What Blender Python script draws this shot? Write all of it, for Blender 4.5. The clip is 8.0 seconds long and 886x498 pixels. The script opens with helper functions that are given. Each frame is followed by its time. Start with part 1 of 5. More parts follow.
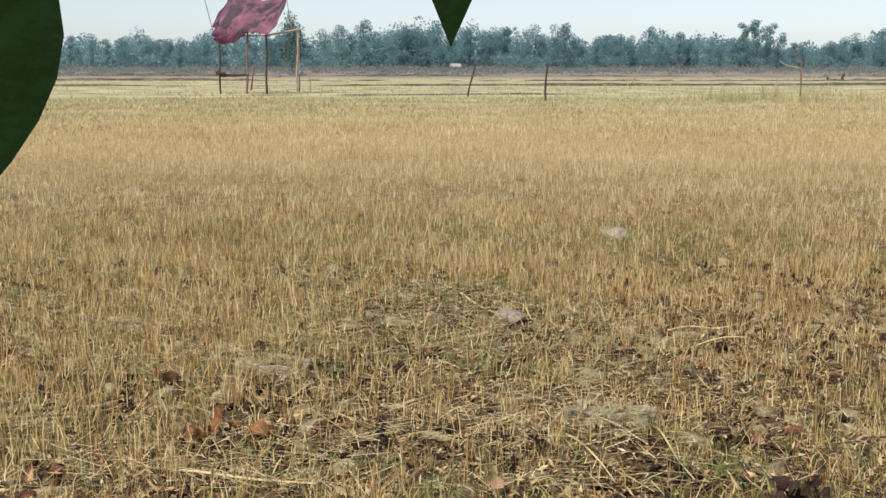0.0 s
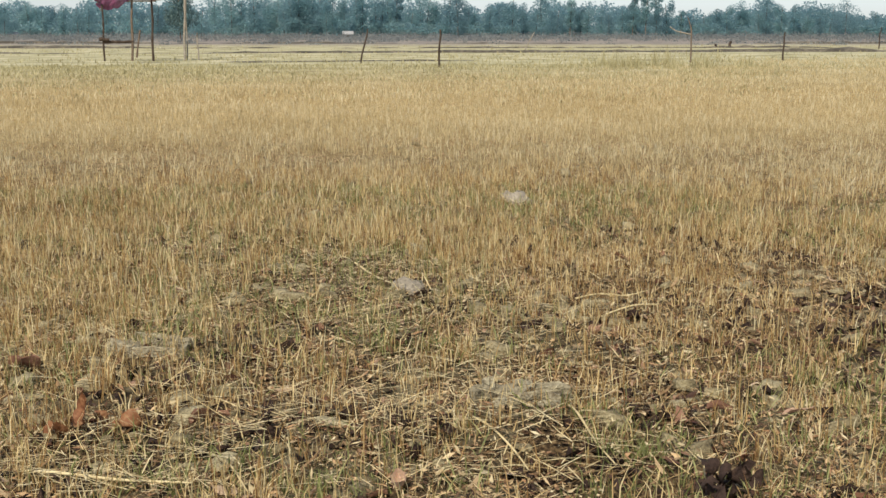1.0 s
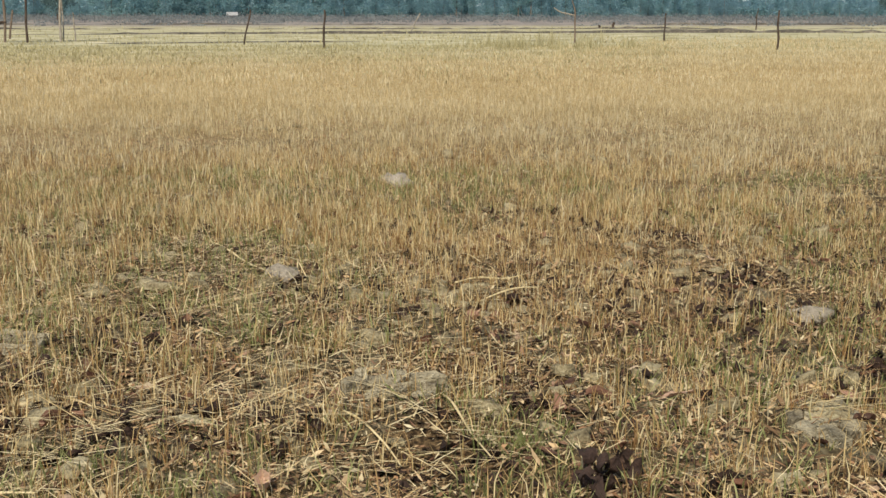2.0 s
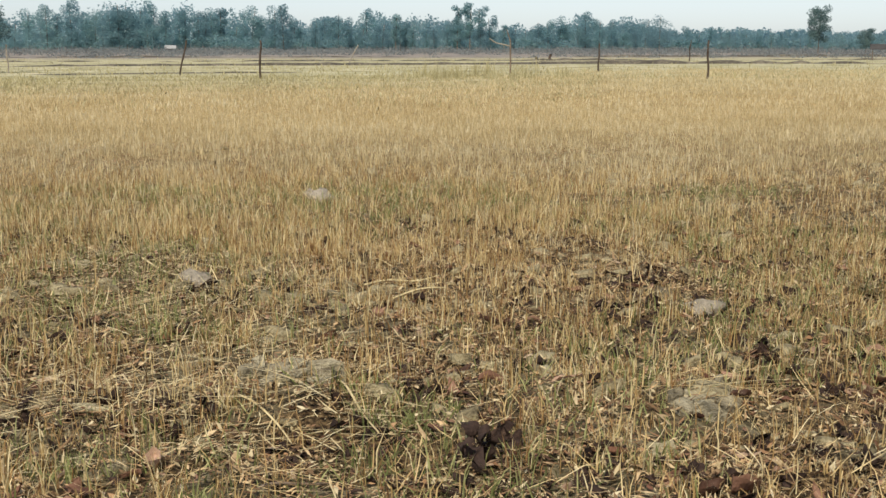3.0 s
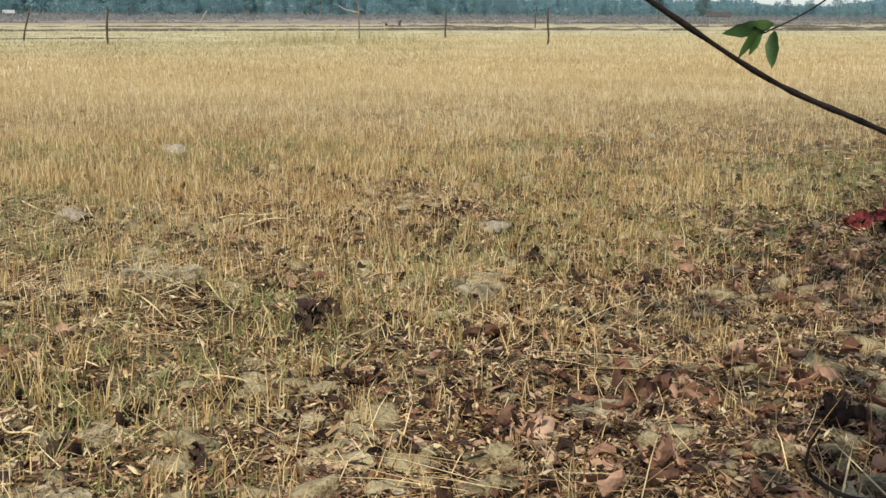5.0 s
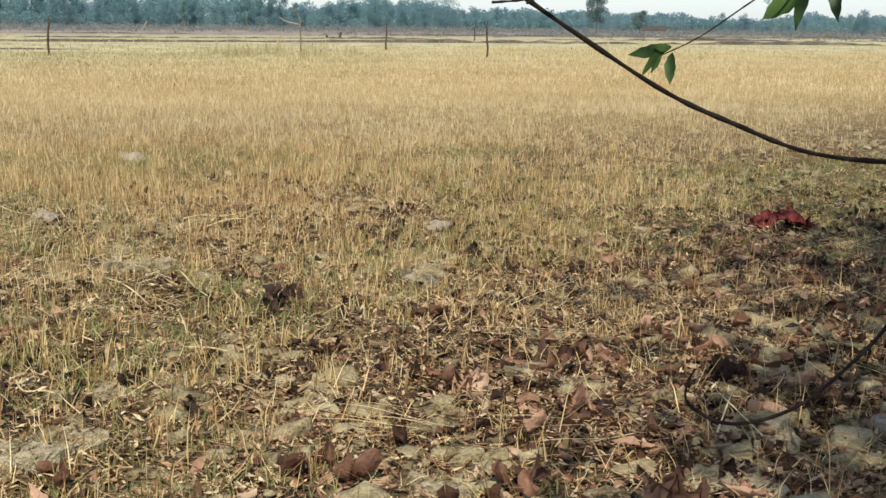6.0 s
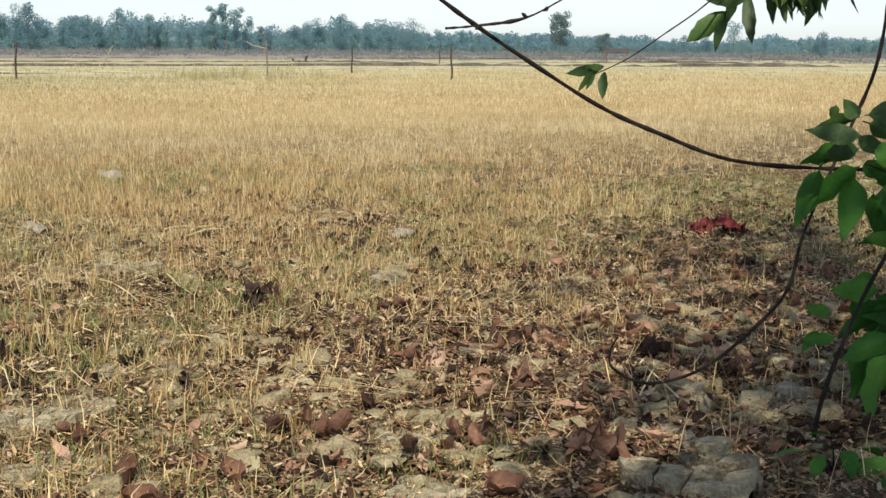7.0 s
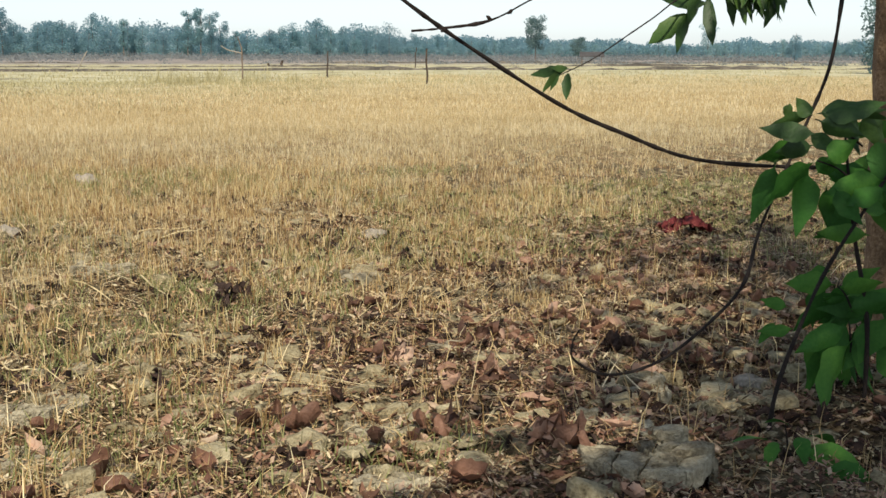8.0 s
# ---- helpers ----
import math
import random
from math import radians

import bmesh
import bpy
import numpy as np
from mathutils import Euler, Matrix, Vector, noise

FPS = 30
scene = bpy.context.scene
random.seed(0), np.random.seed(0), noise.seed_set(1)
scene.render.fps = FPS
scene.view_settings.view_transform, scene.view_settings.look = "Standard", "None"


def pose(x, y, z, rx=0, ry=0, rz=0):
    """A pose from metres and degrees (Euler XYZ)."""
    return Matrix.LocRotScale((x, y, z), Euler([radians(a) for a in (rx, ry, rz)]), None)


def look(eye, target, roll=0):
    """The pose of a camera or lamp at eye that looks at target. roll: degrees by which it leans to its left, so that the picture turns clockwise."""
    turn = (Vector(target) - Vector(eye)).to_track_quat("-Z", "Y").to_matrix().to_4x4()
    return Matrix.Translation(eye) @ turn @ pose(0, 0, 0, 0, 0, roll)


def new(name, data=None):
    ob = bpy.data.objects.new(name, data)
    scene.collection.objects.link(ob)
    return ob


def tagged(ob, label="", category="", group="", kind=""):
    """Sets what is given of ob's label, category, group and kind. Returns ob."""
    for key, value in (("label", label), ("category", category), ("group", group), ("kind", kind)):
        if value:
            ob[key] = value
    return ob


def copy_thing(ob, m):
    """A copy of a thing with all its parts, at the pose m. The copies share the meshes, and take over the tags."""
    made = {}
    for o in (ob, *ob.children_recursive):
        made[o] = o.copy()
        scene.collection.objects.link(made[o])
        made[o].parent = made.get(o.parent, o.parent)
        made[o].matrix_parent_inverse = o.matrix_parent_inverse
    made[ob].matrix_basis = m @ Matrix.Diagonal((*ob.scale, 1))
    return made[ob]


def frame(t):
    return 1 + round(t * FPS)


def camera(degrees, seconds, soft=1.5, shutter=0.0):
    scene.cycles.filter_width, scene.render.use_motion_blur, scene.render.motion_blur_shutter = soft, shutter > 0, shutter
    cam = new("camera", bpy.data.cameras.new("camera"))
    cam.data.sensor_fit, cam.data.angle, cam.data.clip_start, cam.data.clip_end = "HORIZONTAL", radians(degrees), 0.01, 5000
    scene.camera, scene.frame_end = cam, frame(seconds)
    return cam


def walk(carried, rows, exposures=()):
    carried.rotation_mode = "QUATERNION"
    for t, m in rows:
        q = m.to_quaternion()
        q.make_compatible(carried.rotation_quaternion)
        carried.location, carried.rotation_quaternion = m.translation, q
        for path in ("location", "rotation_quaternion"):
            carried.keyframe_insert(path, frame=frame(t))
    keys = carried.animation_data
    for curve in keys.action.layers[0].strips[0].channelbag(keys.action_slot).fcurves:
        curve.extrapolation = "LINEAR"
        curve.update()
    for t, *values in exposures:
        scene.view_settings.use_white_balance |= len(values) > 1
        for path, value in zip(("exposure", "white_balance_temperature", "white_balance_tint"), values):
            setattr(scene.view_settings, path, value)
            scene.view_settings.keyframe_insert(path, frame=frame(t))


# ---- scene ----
# ------------------------------------------------------------ camera and walk
cam = camera(40.94, 8.0, soft=1.5)


def stand(x, y, z, yaw, pitch, lean=0.0):
    """Camera pose: yaw turns right, pitch tilts up, lean turns the picture clockwise (degrees)."""
    return pose(x, y, z, 90 + pitch, 0, -yaw) @ pose(0, 0, 0, 0, 0, lean)


walk(cam, [
    (0.0, stand(0.000, 0.00, 1.785, 0.0, -8.9)),
    (0.1, stand(0.006, 0.01, 1.752, 0.5, -9.0)),
    (0.5, stand(0.02, 0.06, 1.75, 2.4, -9.4)),
    (1.0, stand(0.02, 0.55, 1.68, 5.1, -10.4)),
    (1.5, stand(0.07, 0.75, 1.72, 8.4, -11.3, 0.1)),
    (1.7, stand(0.10, 0.77, 1.70, 9.5, -11.6, 0.1)),
    (2.8, stand(0.26, 0.62, 1.52, 12.3, -9.65)),
    (3.0, stand(0.30, 0.53, 1.50, 13.3, -9.7)),
    (3.5, stand(0.29, 0.10, 1.51, 15.7, -10.2)),
    (4.0, stand(0.22, -0.22, 1.52, 17.7, -11.3)),
    (4.5, stand(0.12, -0.62, 1.51, 18.7, -10.9)),
    (4.7, stand(0.08, -0.80, 1.52, 19.4, -11.25, 0.1)),
    (5.8, stand(-0.22, -1.60, 1.58, 22.7, -10.9, 0.6)),
    (6.0, stand(-0.32, -1.80, 1.59, 23.3, -10.7, 0.6)),
    (6.5, stand(-0.52, -2.32, 1.58, 24.2, -9.7, 0.4)),
    (7.0, stand(-0.59, -2.50, 1.59, 24.9, -9.6, 0.4)),
    (7.5, stand(-0.61, -2.61, 1.58, 25.6, -9.4, 0.2)),
    (8.0, stand(-0.60, -2.64, 1.58, 26.0, -9.4, 0.2)),
], exposures=[(0.0, 0.08), (1.7, 0.03), (2.8, 0.06), (3.5, -0.17), (4.7, 0.10), (6.0, 0.24), (8.0, 0.28)])

# ------------------------------------------------------------ world and sun
SUN_ELEV, SUN_AZ = 50.0, -152.0   # azimuth from +y towards +x: over the camera's left shoulder
world = bpy.data.worlds.new("sky")
scene.world = world
world.use_nodes = True
wn = world.node_tree
wn.nodes.clear()
sky = wn.nodes.new("ShaderNodeTexSky")
sky.sky_type = 'NISHITA'
sky.sun_disc = False
sky.sun_elevation = radians(SUN_ELEV)
sky.sun_rotation = radians(SUN_AZ)
sky.air_density, sky.dust_density, sky.ozone_density = 1.0, 0.5, 2.0
bg = wn.nodes.new("ShaderNodeBackground")
bg.inputs["Strength"].default_value = 0.116
wout = wn.nodes.new("ShaderNodeOutputWorld")
tint = wn.nodes.new("ShaderNodeMix")           # hazy blue-white cast of the sky
tint.data_type, tint.blend_type = 'RGBA', 'MULTIPLY'
tint.inputs["Factor"].default_value = 1.0
tint.inputs["B"].default_value = (0.93, 1.0, 1.09, 1)
pale = wn.nodes.new("ShaderNodeHueSaturation")   # haze whitens the blue
pale.inputs["Saturation"].default_value = 0.44
wn.links.new(sky.outputs["Color"], pale.inputs["Color"])
wn.links.new(pale.outputs["Color"], tint.inputs["A"])
wn.links.new(tint.outputs["Result"], bg.inputs["Color"])
wn.links.new(bg.outputs["Background"], wout.inputs["Surface"])

sun_data = bpy.data.lights.new("sun", 'SUN')
sun_data.energy, sun_data.angle, sun_data.color = 4.3, radians(1.0), (1.0, 0.91, 0.755)
sun = new("sun", sun_data)
sun_from = Vector((math.sin(radians(SUN_AZ)) * math.cos(radians(SUN_ELEV)),
                   math.cos(radians(SUN_AZ)) * math.cos(radians(SUN_ELEV)), math.sin(radians(SUN_ELEV))))
sun.matrix_world = look(sun_from * 60, (0, 0, 0))


# ------------------------------------------------------------ materials
def surface(name, stops, scale=3.0, fine=40.0, rough=0.85, bump=0.3, thin=0.0, island=0.0, per_object=0.0,
            detail=6.0, fine_mix=0.4, gloss=0.3, sheer=None):
    """Procedural surface: a colour ramp over two scales of noise, mixed with a random value per piece."""
    m = bpy.data.materials.new(name)
    m.use_nodes = True
    nt = m.node_tree
    nt.nodes.clear()
    N, L = nt.nodes.new, nt.links.new
    geo = N("ShaderNodeNewGeometry")
    n1, n2 = N("ShaderNodeTexNoise"), N("ShaderNodeTexNoise")
    for n, s, d in ((n1, scale, detail), (n2, fine, 3.0)):
        n.inputs["Scale"].default_value, n.inputs["Detail"].default_value = s, d
        L(geo.outputs["Position"], n.inputs["Vector"])
    mix = N("ShaderNodeMix")
    mix.inputs["Factor"].default_value = fine_mix
    L(n1.outputs["Fac"], mix.inputs["A"])
    L(n2.outputs["Fac"], mix.inputs["B"])
    value = mix.outputs["Result"]
    spread = N("ShaderNodeMapRange")
    spread.inputs["From Min"].default_value, spread.inputs["From Max"].default_value = 0.28, 0.72
    L(value, spread.inputs["Value"])
    value = spread.outputs["Result"]
    for amount, kind in ((island, "island"), (per_object, "object")):
        if amount:
            if kind == "island":
                src = geo.outputs["Random Per Island"]
            else:
                src = N("ShaderNodeObjectInfo").outputs["Random"]
            mm = N("ShaderNodeMix")
            mm.inputs["Factor"].default_value = amount
            L(value, mm.inputs["A"])
            L(src, mm.inputs["B"])
            value = mm.outputs["Result"]
    ramp = N("ShaderNodeValToRGB")
    els = ramp.color_ramp.elements
    while len(els) < len(stops):
        els.new(0.5)
    for e, (p, c) in zip(els, stops):
        e.position, e.color = p, (*c, 1)
    L(value, ramp.inputs["Fac"])
    bsdf = N("ShaderNodeBsdfPrincipled")
    bsdf.inputs["Roughness"].default_value = rough
    bsdf.inputs["Specular IOR Level"].default_value = gloss
    L(ramp.outputs["Color"], bsdf.inputs["Base Color"])
    if bump:
        b = N("ShaderNodeBump")
        b.inputs["Strength"].default_value, b.inputs["Distance"].default_value = bump, 0.02
        L(n2.outputs["Fac"], b.inputs["Height"])
        L(b.outputs["Normal"], bsdf.inputs["Normal"])
    out = N("ShaderNodeOutputMaterial")
    shader = bsdf.outputs["BSDF"]
    if thin:
        tr, ms = N("ShaderNodeBsdfTranslucent"), N("ShaderNodeMixShader")
        L(ramp.outputs["Color"], tr.inputs["Color"])
        ms.inputs["Fac"].default_value = thin
        L(shader, ms.inputs[1])
        L(tr.outputs["BSDF"], ms.inputs[2])
        shader = ms.outputs["Shader"]
    if sheer is not None:
        tp, ms = N("ShaderNodeBsdfTransparent"), N("ShaderNodeMixShader")
        ms.inputs["Fac"].default_value = sheer
        L(shader, ms.inputs[1])
        L(tp.outputs["BSDF"], ms.inputs[2])
        shader = ms.outputs["Shader"]
    L(shader, out.inputs["Surface"])
    return m


def field_soil():
    """Dark chaffy soil with grey clay patches inside the stubble plot, pale dry grass on the plots beyond it."""
    m = bpy.data.materials.new("dry_field_soil")
    m.use_nodes = True
    nt = m.node_tree
    nt.nodes.clear()
    N, L = nt.nodes.new, nt.links.new
    geo = N("ShaderNodeNewGeometry")

    def noise_of(scale, detail):
        n = N("ShaderNodeTexNoise")
        n.inputs["Scale"].default_value, n.inputs["Detail"].default_value = scale, detail
        L(geo.outputs["Position"], n.inputs["Vector"])
        return n.outputs["Fac"]

    def ramp(fac, stops):
        r = N("ShaderNodeValToRGB")
        while len(r.color_ramp.elements) < len(stops):
            r.color_ramp.elements.new(0.5)
        for e, (p, c) in zip(r.color_ramp.elements, stops):
            e.position, e.color = p, (*c, 1)
        L(fac, r.inputs["Fac"])
        return r.outputs["Color"]

    def blend(fac, a, b):
        x = N("ShaderNodeMix")
        x.data_type = 'RGBA'
        L(fac, x.inputs["Factor"])
        L(a, x.inputs["A"])
        L(b, x.inputs["B"])
        return x.outputs["Result"]

    fine = noise_of(38, 8)
    # the lowest stops blacken the bump's low spots like shadowed crevices
    chaff = ramp(fine, [(0.3, (0.010, 0.006, 0.003)), (0.46, (0.050, 0.032, 0.016)), (0.58, (0.16, 0.105, 0.052)), (0.75, (0.36, 0.255, 0.13))])
    clay = ramp(noise_of(9, 8), [(0.34, (0.014, 0.011, 0.006)), (0.5, (0.11, 0.09, 0.052)), (0.7, (0.30, 0.26, 0.165))])
    patch = ramp(noise_of(1.3, 4), [(0.46, (0, 0, 0)), (0.58, (1, 1, 1))])
    grass = ramp(noise_of(0.35, 8), [(0.3, (0.22, 0.205, 0.11)), (0.45, (0.38, 0.35, 0.21)), (0.55, (0.47, 0.43, 0.27)), (0.7, (0.60, 0.54, 0.37))])
    sep, far = N("ShaderNodeSeparateXYZ"), N("ShaderNodeMapRange")
    L(geo.outputs["Position"], sep.inputs["Vector"])
    far.inputs["From Min"].default_value, far.inputs["From Max"].default_value = 33.0, 60.0
    L(sep.outputs["Y"], far.inputs["Value"])
    mat_of_straw = ramp(noise_of(14, 8), [(0.3, (0.16, 0.11, 0.05)), (0.5, (0.40, 0.29, 0.13)), (0.7, (0.60, 0.47, 0.25))])
    deep = N("ShaderNodeMapRange")
    deep.inputs["From Min"].default_value, deep.inputs["From Max"].default_value = 10.0, 24.0
    L(sep.outputs["Y"], deep.inputs["Value"])
    plot = blend(deep.outputs["Result"], blend(patch, chaff, clay), mat_of_straw)
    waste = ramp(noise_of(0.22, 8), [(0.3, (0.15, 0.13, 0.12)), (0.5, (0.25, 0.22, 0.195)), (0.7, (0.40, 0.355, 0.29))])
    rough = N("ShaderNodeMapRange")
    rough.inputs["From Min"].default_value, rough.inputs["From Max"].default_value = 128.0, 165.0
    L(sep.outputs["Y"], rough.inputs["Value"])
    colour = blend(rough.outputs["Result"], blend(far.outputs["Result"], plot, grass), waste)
    bsdf, bump, out = N("ShaderNodeBsdfPrincipled"), N("ShaderNodeBump"), N("ShaderNodeOutputMaterial")
    bsdf.inputs["Roughness"].default_value, bsdf.inputs["Specular IOR Level"].default_value = 0.92, 0.15
    bump.inputs["Strength"].default_value, bump.inputs["Distance"].default_value = 0.9, 0.03
    L(fine, bump.inputs["Height"])
    L(colour, bsdf.inputs["Base Color"])
    L(bump.outputs["Normal"], bsdf.inputs["Normal"])
    L(bsdf.outputs["BSDF"], out.inputs["Surface"])
    return m


M_GROUND = field_soil()
M_STEM = surface("straw_stubble", [(0.0, (0.235, 0.175, 0.085)), (0.22, (0.43, 0.33, 0.165)), (0.45, (0.635, 0.51, 0.28)),
                                   (0.72, (0.765, 0.66, 0.42)), (1.0, (0.86, 0.79, 0.58))], scale=0.25, fine=2.0, bump=0, thin=0.4,
                 island=0.6, fine_mix=0.3, rough=0.6)
M_STEM_NEAR = surface("brown_straw_stubble", [(0.0, (0.09, 0.05, 0.02)), (0.2, (0.275, 0.148, 0.056)), (0.4, (0.47, 0.315, 0.13)), (0.6, (0.66, 0.495, 0.23)),
                                              (0.8, (0.79, 0.655, 0.37)), (1.0, (0.89, 0.80, 0.55))], scale=0.6, fine=4.0, bump=0, thin=0.3,
                      island=0.75, fine_mix=0.35, rough=0.6)
M_STRAW_STALK = surface("pale_straw_stalk", [(0.0, (0.42, 0.31, 0.14)), (0.5, (0.66, 0.54, 0.30)), (1.0, (0.84, 0.74, 0.50))], scale=6, fine=50, bump=0.3, island=0.5, per_object=0.3, rough=0.55)
M_SHEATH = surface("dry_leaf_sheath", [(0.0, (0.04, 0.02, 0.011)), (0.35, (0.16, 0.088, 0.042)), (0.7, (0.36, 0.24, 0.125)), (1.0, (0.66, 0.53, 0.34))],
                   scale=4.0, fine=40, bump=0.3, thin=0.15, island=0.7, rough=0.7)
M_STRAW = surface("fallen_straw", [(0.0, (0.07, 0.038, 0.016)), (0.25, (0.27, 0.165, 0.066)), (0.5, (0.52, 0.37, 0.165)), (0.75, (0.69, 0.54, 0.28)), (1.0, (0.86, 0.75, 0.50))],
                  scale=1.0, fine=9, bump=0, island=0.75, rough=0.55)
M_CHAFF = surface("brown_chaff", [(0.0, (0.02, 0.012, 0.007)), (0.3, (0.12, 0.058, 0.029)), (0.55, (0.36, 0.205, 0.105)), (0.8, (0.58, 0.405, 0.22)),
                                  (1.0, (0.66, 0.54, 0.33))], scale=1.0, fine=9, bump=0, island=0.8, rough=0.7)
M_HUSK = surface("husk_crumb", [(0.0, (0.016, 0.010, 0.006)), (0.2, (0.095, 0.055, 0.030)), (0.4, (0.26, 0.165, 0.085)), (0.6, (0.42, 0.325, 0.18)), (0.8, (0.54, 0.445, 0.27)),
                                (1.0, (0.70, 0.60, 0.40))], scale=2.0, fine=14, bump=0, island=0.8, rough=0.75)
M_WEED = surface("green_weed", [(0.0, (0.06, 0.072, 0.02)), (0.45, (0.22, 0.245, 0.082)), (1.0, (0.50, 0.48, 0.22))],
                 scale=1.0, fine=9, bump=0, thin=0.3, island=0.7, rough=0.6)
M_GRASS = surface("pale_dry_grass", [(0.0, (0.20, 0.17, 0.075)), (0.4, (0.42, 0.37, 0.19)), (1.0, (0.66, 0.59, 0.38))],
                  scale=0.3, fine=3, bump=0, thin=0.3, island=0.6, rough=0.7)
M_CLOD = surface("grey_clay", [(0.0, (0.02, 0.014, 0.008)), (0.28, (0.12, 0.094, 0.05)), (0.5, (0.27, 0.224, 0.127)), (0.75, (0.42, 0.365, 0.23)), (1.0, (0.62, 0.55, 0.37))],
                 scale=13, fine=65, bump=1.0, island=0.22, per_object=0.15, fine_mix=0.42)
M_CRUST = surface("pale_clay_crust", [(0.0, (0.025, 0.018, 0.011)), (0.25, (0.14, 0.113, 0.07)), (0.5, (0.30, 0.258, 0.17)), (1.0, (0.60, 0.54, 0.39))],
                  scale=16, fine=70, bump=1.0, island=0.1, per_object=0.25, fine_mix=0.38)
M_DEAD = surface("dead_leaf_brown", [(0.0, (0.022, 0.012, 0.008)), (0.3, (0.09, 0.045, 0.029)), (0.55, (0.25, 0.13, 0.082)), (0.78, (0.47, 0.30, 0.21)),
                                     (1.0, (0.60, 0.49, 0.36))], scale=9, fine=60, bump=0.4, thin=0.12, island=0.5,
                 per_object=0.6, rough=0.65)
M_LITTER = surface("brown_leaf_litter", [(0.0, (0.02, 0.011, 0.007)), (0.25, (0.09, 0.04, 0.025)), (0.5, (0.235, 0.115, 0.07)), (0.75, (0.40, 0.27, 0.18)),
                                         (1.0, (0.62, 0.50, 0.36))], scale=9, fine=60, bump=0.4, thin=0.12, island=0.75, rough=0.65)
M_ORANGE = surface("dead_leaf_orange", [(0.0, (0.09, 0.03, 0.014)), (0.5, (0.27, 0.115, 0.05)), (1.0, (0.50, 0.29, 0.15))],
                   scale=14, fine=70, bump=0.4, thin=0.25, rough=0.6)
# Rotten leaf; its strewn scraps also imitate shaded crevices.
M_DARK = surface("rotten_leaf_and_dark_gap", [(0.0, (0.012, 0.008, 0.006)), (0.6, (0.045, 0.026, 0.019)), (1.0, (0.12, 0.075, 0.052))],
                 scale=14, fine=60, bump=0.5)
M_STONE = surface("pale_clay_stone", [(0.0, (0.13, 0.11, 0.08)), (0.5, (0.30, 0.26, 0.20)), (1.0, (0.48, 0.42, 0.34))],
                  scale=9, fine=55, bump=0.9, fine_mix=0.5)
M_WOOD = surface("weathered_wood", [(0.0, (0.06, 0.045, 0.035)), (0.5, (0.17, 0.125, 0.09)), (1.0, (0.34, 0.27, 0.20))],
                 scale=7, fine=50, bump=0.6, per_object=0.3)
M_POST = surface("dark_old_post", [(0.0, (0.02, 0.014, 0.01)), (0.5, (0.06, 0.042, 0.03)), (1.0, (0.14, 0.10, 0.075))], scale=7, fine=50, bump=0.6)
M_PALE = surface("pale_stripped_wood", [(0.0, (0.15, 0.128, 0.10)), (0.5, (0.30, 0.262, 0.21)), (1.0, (0.46, 0.415, 0.345))],
                 scale=6, fine=40, bump=0.4)
M_BARK = surface("brown_bark", [(0.0, (0.06, 0.036, 0.02)), (0.5, (0.20, 0.125, 0.066)), (1.0, (0.37, 0.255, 0.145))],
                 scale=8, fine=50, bump=1.0)
M_TWIG = surface("dark_twig_bark", [(0.0, (0.006, 0.004, 0.003)), (0.6, (0.018, 0.012, 0.009)), (1.0, (0.05, 0.033, 0.025))],
                 scale=30, fine=160, bump=0.6)
M_LEAF = surface("fresh_leaf", [(0.0, (0.014, 0.05, 0.008)), (0.5, (0.04, 0.135, 0.020)), (1.0, (0.11, 0.25, 0.035))],
                 scale=5, fine=60, bump=0.15, thin=0.25, island=0.3, per_object=0.45, rough=0.6, gloss=0.2)
# Yellow-green and translucent, to warm the light below the unseen crowns.
M_CANOPY = surface("shade_warming_leaf", [(0.0, (0.05, 0.085, 0.012)), (0.5, (0.10, 0.165, 0.024)), (1.0, (0.20, 0.26, 0.045))],
                   scale=5, fine=60, bump=0, thin=0.5, island=0.5, rough=0.5)
# Darker leaf copy: the shade of backlit and upper leaves is in the colour.
M_LEAF_SHADED = surface("shade_dark_leaf", [(0.0, (0.012, 0.03, 0.007)), (0.5, (0.035, 0.08, 0.018)), (1.0, (0.085, 0.15, 0.032))],
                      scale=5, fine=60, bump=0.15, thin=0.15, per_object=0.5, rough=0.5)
# Near-black green, so that the leaf's sunlit side reads as unlit.
M_LEAF_NEAR = surface("unlit_side_leaf", [(0.0, (0.006, 0.020, 0.004)), (1.0, (0.014, 0.036, 0.009))], scale=30, fine=200,
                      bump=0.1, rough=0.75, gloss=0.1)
# Distance haze is put into this pale blue-green and its high translucency.
M_FAR = surface("hazed_foliage", [(0.0, (0.225, 0.35, 0.39)), (0.5, (0.325, 0.485, 0.51)), (1.0, (0.44, 0.60, 0.57))],
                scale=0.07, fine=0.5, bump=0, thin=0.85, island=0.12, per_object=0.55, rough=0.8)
# Foliage of nearer trees, with less haze in the colour.
M_FAR_DARK = surface("lightly_hazed_foliage", [(0.0, (0.085, 0.145, 0.155)), (0.5, (0.15, 0.235, 0.235)), (1.0, (0.24, 0.335, 0.30))],
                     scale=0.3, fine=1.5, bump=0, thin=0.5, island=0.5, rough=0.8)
# The scrub's even bluish grey stands in for distance haze.
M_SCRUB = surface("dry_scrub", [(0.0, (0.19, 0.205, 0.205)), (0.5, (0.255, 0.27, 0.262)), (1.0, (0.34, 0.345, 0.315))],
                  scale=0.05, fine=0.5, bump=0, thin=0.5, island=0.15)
M_BUND = surface("bund_earth", [(0.0, (0.03, 0.026, 0.021)), (0.5, (0.09, 0.078, 0.06)), (1.0, (0.27, 0.235, 0.17))],
                 scale=0.5, fine=4, bump=0.8)
